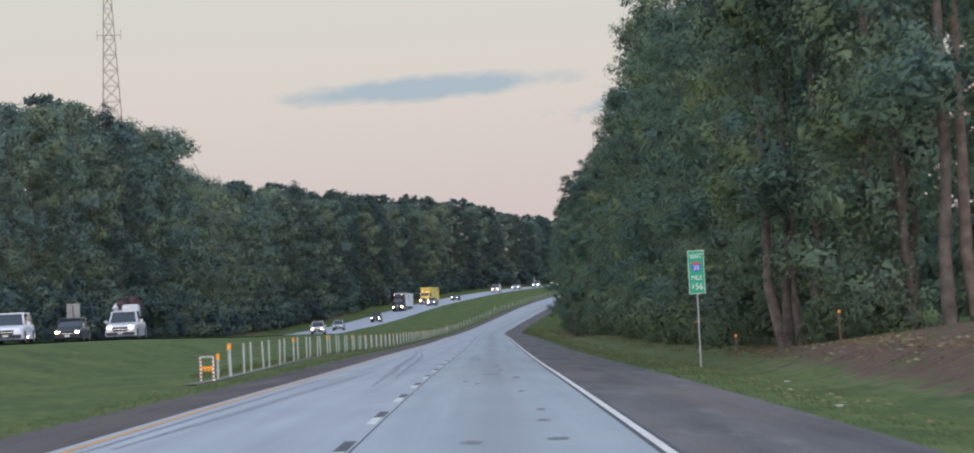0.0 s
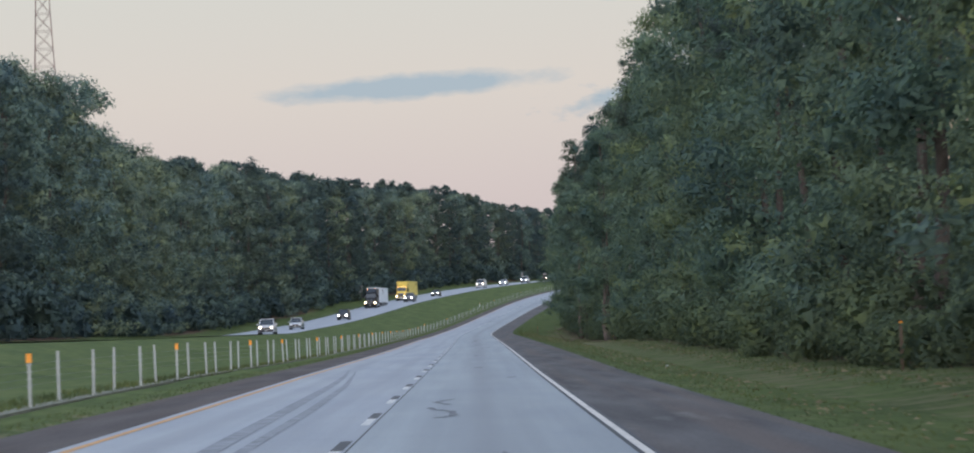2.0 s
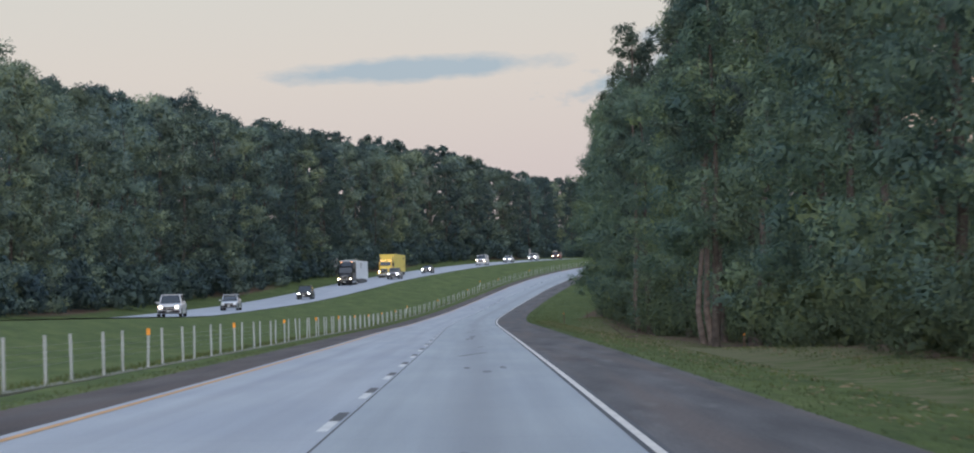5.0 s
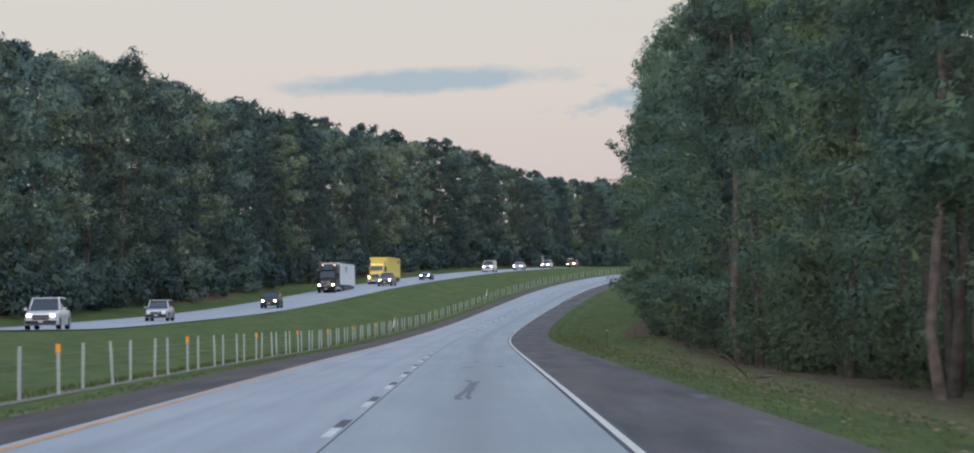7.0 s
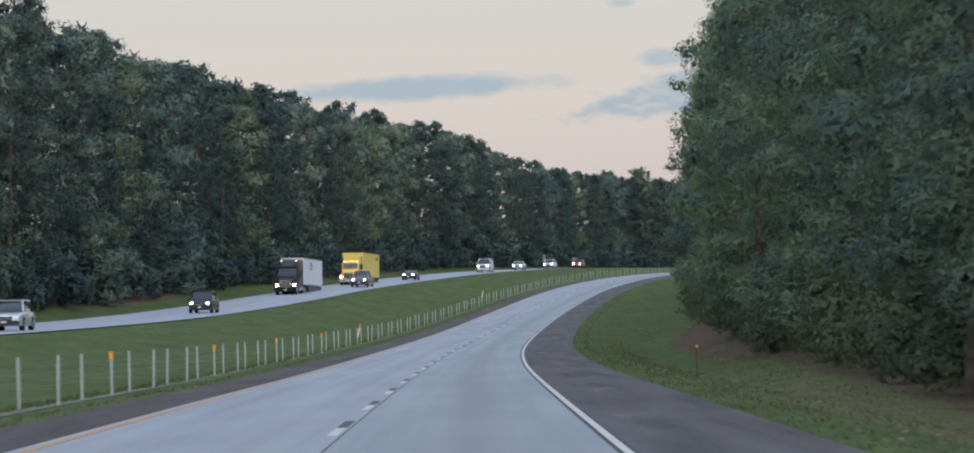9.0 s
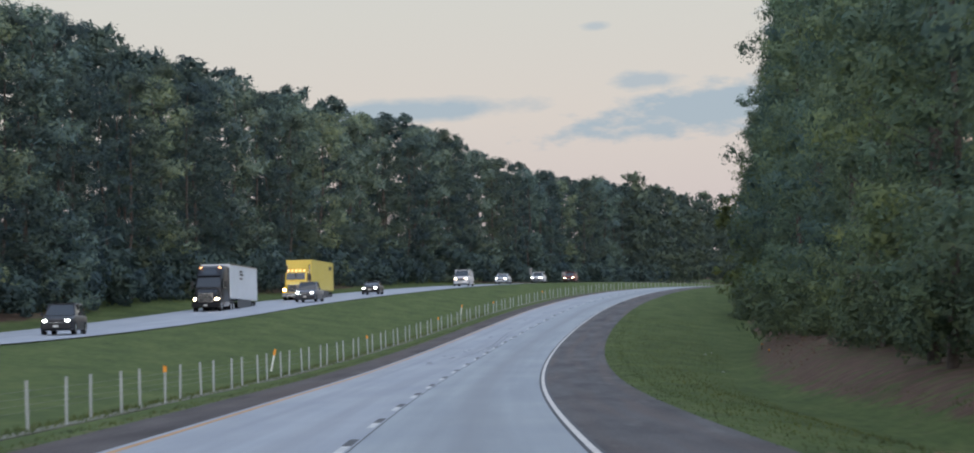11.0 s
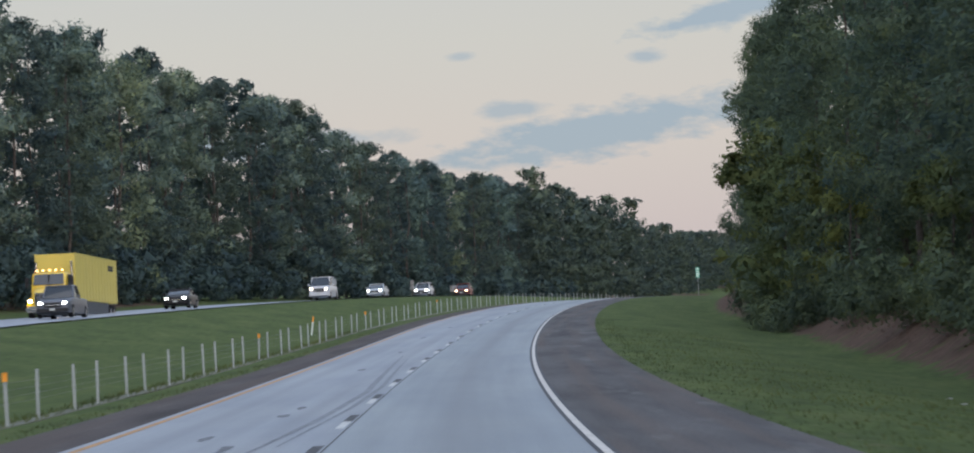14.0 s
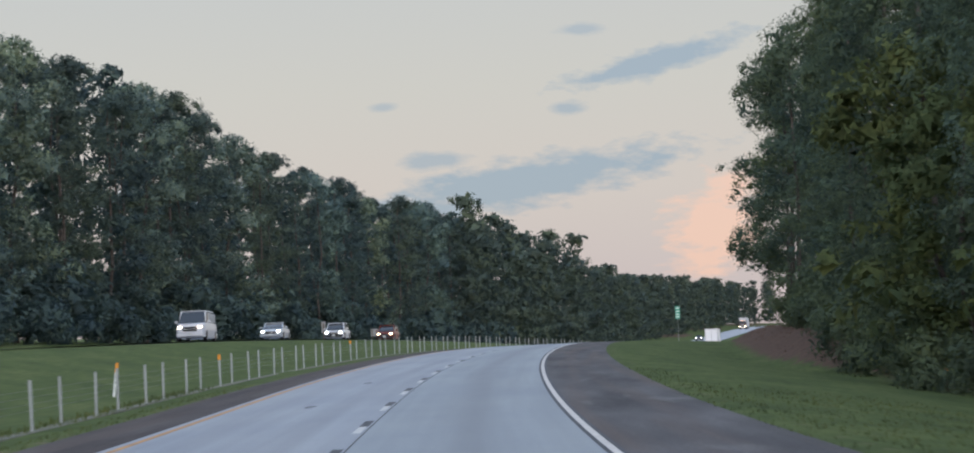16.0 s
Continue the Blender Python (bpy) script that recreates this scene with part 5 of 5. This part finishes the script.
for i, s in enumerate(np.arange(205, 1010, 5.6)):
    spec = FAR[((0, 2, 3, 1, 0, 4, 3) if s < 520 or 735 < s < 775 else (1, 0, 4, 2, 3, 4, 2) if s < 640 else (1, 2, 4, 2, 1, 4, 3))[i % 7]]
    plant(spec, s + rng.uniform(-1.5, 1.5), west_u(s) - 15.5 + rng.uniform(-1.5, 1.5), wood_top(s) / spec[4] * rng.uniform(0.90, 1.02))


def scatter(name, spots, shapes, leaf_mat, label, category):
    """Many trees or bushes that cannot be told apart: one mesh of leaves."""
    LV, LF, LN, n = [], [], [], 0
    for s, u, k, sc in spots:
        V, F, lv, lf, ln = shapes[k]
        a = rng.uniform(0, 6.28)
        r = np.array([[math.cos(a), -math.sin(a), 0], [math.sin(a), math.cos(a), 0], [0, 0, 1]])
        LV.append((lv * sc) @ r.T + place(s, u, ground_z(s, u)))
        LN.append(ln @ r.T)
        LF.append(lf + n)
        n += len(lv)
    me = bpy.data.meshes.new(name)
    me.from_pydata(np.concatenate(LV), [], np.concatenate(LF))
    me.materials.append(leaf_mat)
    soften(me, np.concatenate(LN))
    return tagged(new(name, me), label, category, kind="stuff")


def bush_shape(seed, w, h, count, size):
    r = np.random.default_rng(seed)
    C = np.column_stack([r.normal(size=7) * w * 0.3, r.normal(size=7) * w * 0.3, r.uniform(0.15, 0.8, 7) * h])
    lv, lf, ln = leaves(r, C, r.uniform(0.25, 0.42, 7) * w, count, size, mid=np.array([0, 0, -0.3 * h]))
    lv[:, 2] = np.maximum(lv[:, 2], -0.1)
    return None, None, lv, lf, ln


BACK = [tree_shape(31, "broad", 25, 10, 0.01, 1900, 0.26), tree_shape(32, "pine", 26.5, 9.5, 0.03, 1900, 0.24), tree_shape(33, "pine", 25, 9.0, 0.02, 1900, 0.24)]
BUSH = [bush_shape(41, 2.6, 2.2, 1700, 0.076), bush_shape(42, 2.0, 1.5, 1200, 0.072), bush_shape(43, 3.2, 3.2, 2000, 0.082)]
BUSHF = [bush_shape(51, 4.0, 4.0, 560, 0.20), bush_shape(52, 3.0, 3.0, 480, 0.19)]


def behind(s):
    """The trees behind stand higher where the ground climbs."""
    return np.interp(s, (560, 640, 820, 880), (1.0, 1.08, 1.07, 1.0))


left_back = [(s + rng.uniform(-2, 2), west_u(s) - 21.5 + rng.uniform(-2, 2), int(rng.integers(0, 3)), wood_top(s) * behind(s) * rng.uniform(0.97, 1.09) / 25.6) for s in np.arange(230, 1130, 5.6)]
left_back += [(s + rng.uniform(-3, 3), west_u(s) - 30 + rng.uniform(-3, 3), int(rng.integers(0, 3)), wood_top(s) * behind(s) * rng.uniform(0.98, 1.10) / 25.6) for s in np.arange(300, 1100, 11.0)]
scatter("woodland_behind_left", left_back, BACK, M_PINE_HAZE, "dense tall pine wood behind the front trees", "woodland")
right_back = [(s + rng.uniform(-2, 2), right_u(s) + 7 + rng.uniform(-1.5, 1.5), int(rng.integers(0, 3)), rng.uniform(0.75, 0.95)) for s in np.concatenate([np.arange(75, 250, 6.5), np.arange(250, 812, 6.0)])]
right_back += [(s + rng.uniform(-2, 2), right_u(s) + 13 + rng.uniform(-2, 2), int(rng.integers(0, 3)), rng.uniform(0.7, 0.85)) for s in np.arange(80, 800, 11.0)]
scatter("woodland_behind_right", right_back, BACK, M_LEAF, "dense tall wood behind the front trees", "woodland")
LOW = [tree_shape(61, "broad", 24, 11, 0.02, 1300, 0.34), tree_shape(62, "broad", 21, 10, 0.02, 1200, 0.34)]
far_spots = [(s + rng.uniform(-3, 3), west_u(s) - d + rng.uniform(-3, 3), int(rng.integers(0, 2)), rng.uniform(0.88, 1.06) * np.interp(s, (1010, 1130, 1200, 1280, 1400, 1540, 1800), (1.0, 0.99, 0.85, 0.75, 0.75, 0.78, 0.72))) for d, gap in ((15, 9.0), (26, 9.0), (40, 18.0)) for s in np.arange(1010, 1790, gap)]
far_spots += [(s + rng.uniform(-3, 3), 27 + d + rng.uniform(-4, 4), int(rng.integers(0, 2)), rng.uniform(0.7, 0.85)) for d in (0, 12, 26) for s in np.arange(1150, 1790, 15.0)]
# far hills: broadleaf shapes in the blued pine colour, in place of haze
scatter("distant_woodland", far_spots, LOW, M_PINE_HAZE, "distant wooded hills along the road", "woodland")
right_bush = [(s + rng.uniform(-1, 1), right_u(s) + 4 + rng.uniform(-1, 1), 2, rng.uniform(1.6, 2.2)) for s in np.arange(560, 812, 4.5)]
right_bush += [(s + rng.uniform(-1, 1), right_u(s) - np.interp(s, (100, 140, 280, 300, 400, 570, 600), (2.0, 1.4, 1.2, -1.6, -0.6, 0.2, 2.0)) + rng.uniform(-0.6, 1.2), int(rng.integers(0, 3)), rng.uniform(0.7, 1.2)) for s in np.arange(103, 770, 3.4)]
right_bush += [(s, u, 1, 0.9) for s, u in ((99, 13.6), (93, 13.4), (89, 12.6), (86, 12.4), (83, 12.4), (80, 12.8), (77, 12.6))]
# undergrowth coloured with the darkened leaf for the shade under the trees
scatter("undergrowth_right", right_bush, BUSH, M_LEAF_SHADE, "leafy undergrowth at the wood's edge", "bushes")
left_bush = [(s + rng.uniform(-1, 1), west_u(s) - 12.5 + rng.uniform(-1.5, 0.8), int(rng.integers(0, 2)), rng.uniform(0.8, 1.4)) for s in np.arange(110, 1030, 4.6)]
left_bush += [(s + rng.uniform(-1, 1), west_u(s) - 19 + rng.uniform(-1.5, 1.5), 0, rng.uniform(1.5, 2.0)) for s in np.arange(300, 1030, 5.0)]
scatter("undergrowth_left", left_bush, BUSHF, M_PINE_HAZE, "dark leafy undergrowth at the far wood's edge", "bushes")


# ---- grass ----
def grass_tufts(name, label, count, s0, s1, u0, u1, height):
    s, u = rng.uniform(s0, s1, count), rng.uniform(u0, u1, count)
    p = place(s, u, ground_z(s, u) - 0.02)
    h = height * rng.uniform(0.5, 1.5, count)
    a = rng.uniform(0, 6.28, count)
    d = np.column_stack([np.cos(a), np.sin(a), 0 * a])
    tip = p + d * (h * rng.uniform(-0.5, 0.5, count))[:, None] + np.array([0, 0, 1.0]) * h[:, None]
    w = 0.012 + 0.10 * h
    V = np.stack([p - d * w[:, None], p + d * w[:, None], tip], 1).reshape(-1, 3)
    me = bpy.data.meshes.new(name)
    me.from_pydata(V, [], np.arange(count * 3).reshape(-1, 3))
    me.materials.append(M_BLADE)
    return tagged(new(name, me), label, "grass", kind="stuff")


M_BLADE = leaf_material("grass_blade", (0.09, 0.115, 0.05), (0.105, 0.13, 0.055), (0.14, 0.145, 0.075))
grass_tufts("grass_median_edge", "rough tufts of grass along the median shoulder", 9000, 35, 660, -6.2, -5.5, 0.07)
grass_tufts("grass_barrier", "uncut grass around the cable barrier posts", 14000, 90, 660, -7.9, -6.9, 0.12)
grass_tufts("grass_verge_rough", "short rough grass over the verge", 42000, 28, 640, 7.0, 13.0, 0.06)
grass_tufts("grass_verge", "rough grass along the asphalt shoulder", 9000, 28, 660, 6.35, 7.4, 0.06)


# ---- clods, stones and litter on the verge ----
def clods(name, label, count, s0, s1, u0, u1, size, mat, bank=False):
    s, u = rng.uniform(s0, s1, count), rng.uniform(u0, u1, count)
    u = u + foot_u(s) if bank else u
    p = place(s, u, ground_z(s, u))
    k = size * rng.uniform(0.4, 1.6, count)
    V, F = [], []
    for i in range(count):
        q = rng.normal(size=(4, 3)) * np.array([1, 1, 0.3]) * 0.5
        c = np.array([(-1, -0.6, -0.2), (1, -0.5, -0.2), (0.1, 1, -0.2), (-0.6, 0.6, -0.2), (0, 0, 0.55)])
        c[:4] += q
        n = len(V)
        V += list(p[i] + c * k[i])
        F += [(n, n + 1, n + 4), (n + 1, n + 2, n + 4), (n + 2, n + 3, n + 4), (n + 3, n, n + 4)]
    ob = mesh_of(name, V, F, mat)
    return tagged(ob, label, "clods", kind="stuff")


M_CLOD = plain("earth_clod", (0.13, 0.085, 0.06), 0.95, 0.1, vary=0.35, scale=2.0)
M_STRAW = plain("dead_straw", (0.19, 0.165, 0.10), 0.95, 0.1, vary=0.3, scale=2.0)
clods("earth_clods", "crumbled red earth clods on the verge", 1500, 30, 100, 8.2, 12.0, 0.045, M_CLOD)
clods("earth_clods_bank", "crumbled red earth on the bank", 1800, 500, 780, 0.0, 3.0, 0.05, M_CLOD, True)
clods("dead_grass", "flattened dead grass and leaf litter on the verge", 3000, 30, 430, 7.0, 11.6, 0.045, M_STRAW)
M_LITTER = plain("pale_litter", (0.42, 0.42, 0.40), 0.6, 0.3)
for s, u in ((62, 8.3), (69, 9.1), (44, 7.2), (57, 8.8), (520, 11.6), (555, 12.1), (560, 12.6), (668, 16.8), (171, 8.4)):
    p = place(s, u, ground_z(s, u))
    r_ = boxes("litter_scrap", [(-0.07, 0.07, -0.045, 0.045, -0.01, 0.025)], M_LITTER, None, "", 0.012)
    tagged(r_, "pale scrap of litter lying on the verge", "litter")
    r_.matrix_world = Matrix.Translation(p) @ pose(0, 0, 0, 8, 5, rng.uniform(0, 180))
branch = tagged(new("fallen_branch"), "bare forked dead branch lying at the wood's edge", "branch")
for a, b_, r_ in (((0, 0, 0.05), (0.9, 0.3, 0.75), 0.035), ((0.5, 0.17, 0.45), (0.35, 0.5, 1.0), 0.022), ((0, 0, 0.05), (-0.9, -0.2, 0.1), 0.04), ((0.9, 0.3, 0.75), (1.5, 0.4, 0.9), 0.02)):
    rod("limb", a, b_, r_, M_PALEBARK, branch, sides=6)
branch.matrix_world = Matrix.Translation(place(338, 10.3, ground_z(338, 10.3))) @ pose(0, 0, 0, 0, 0, 200)
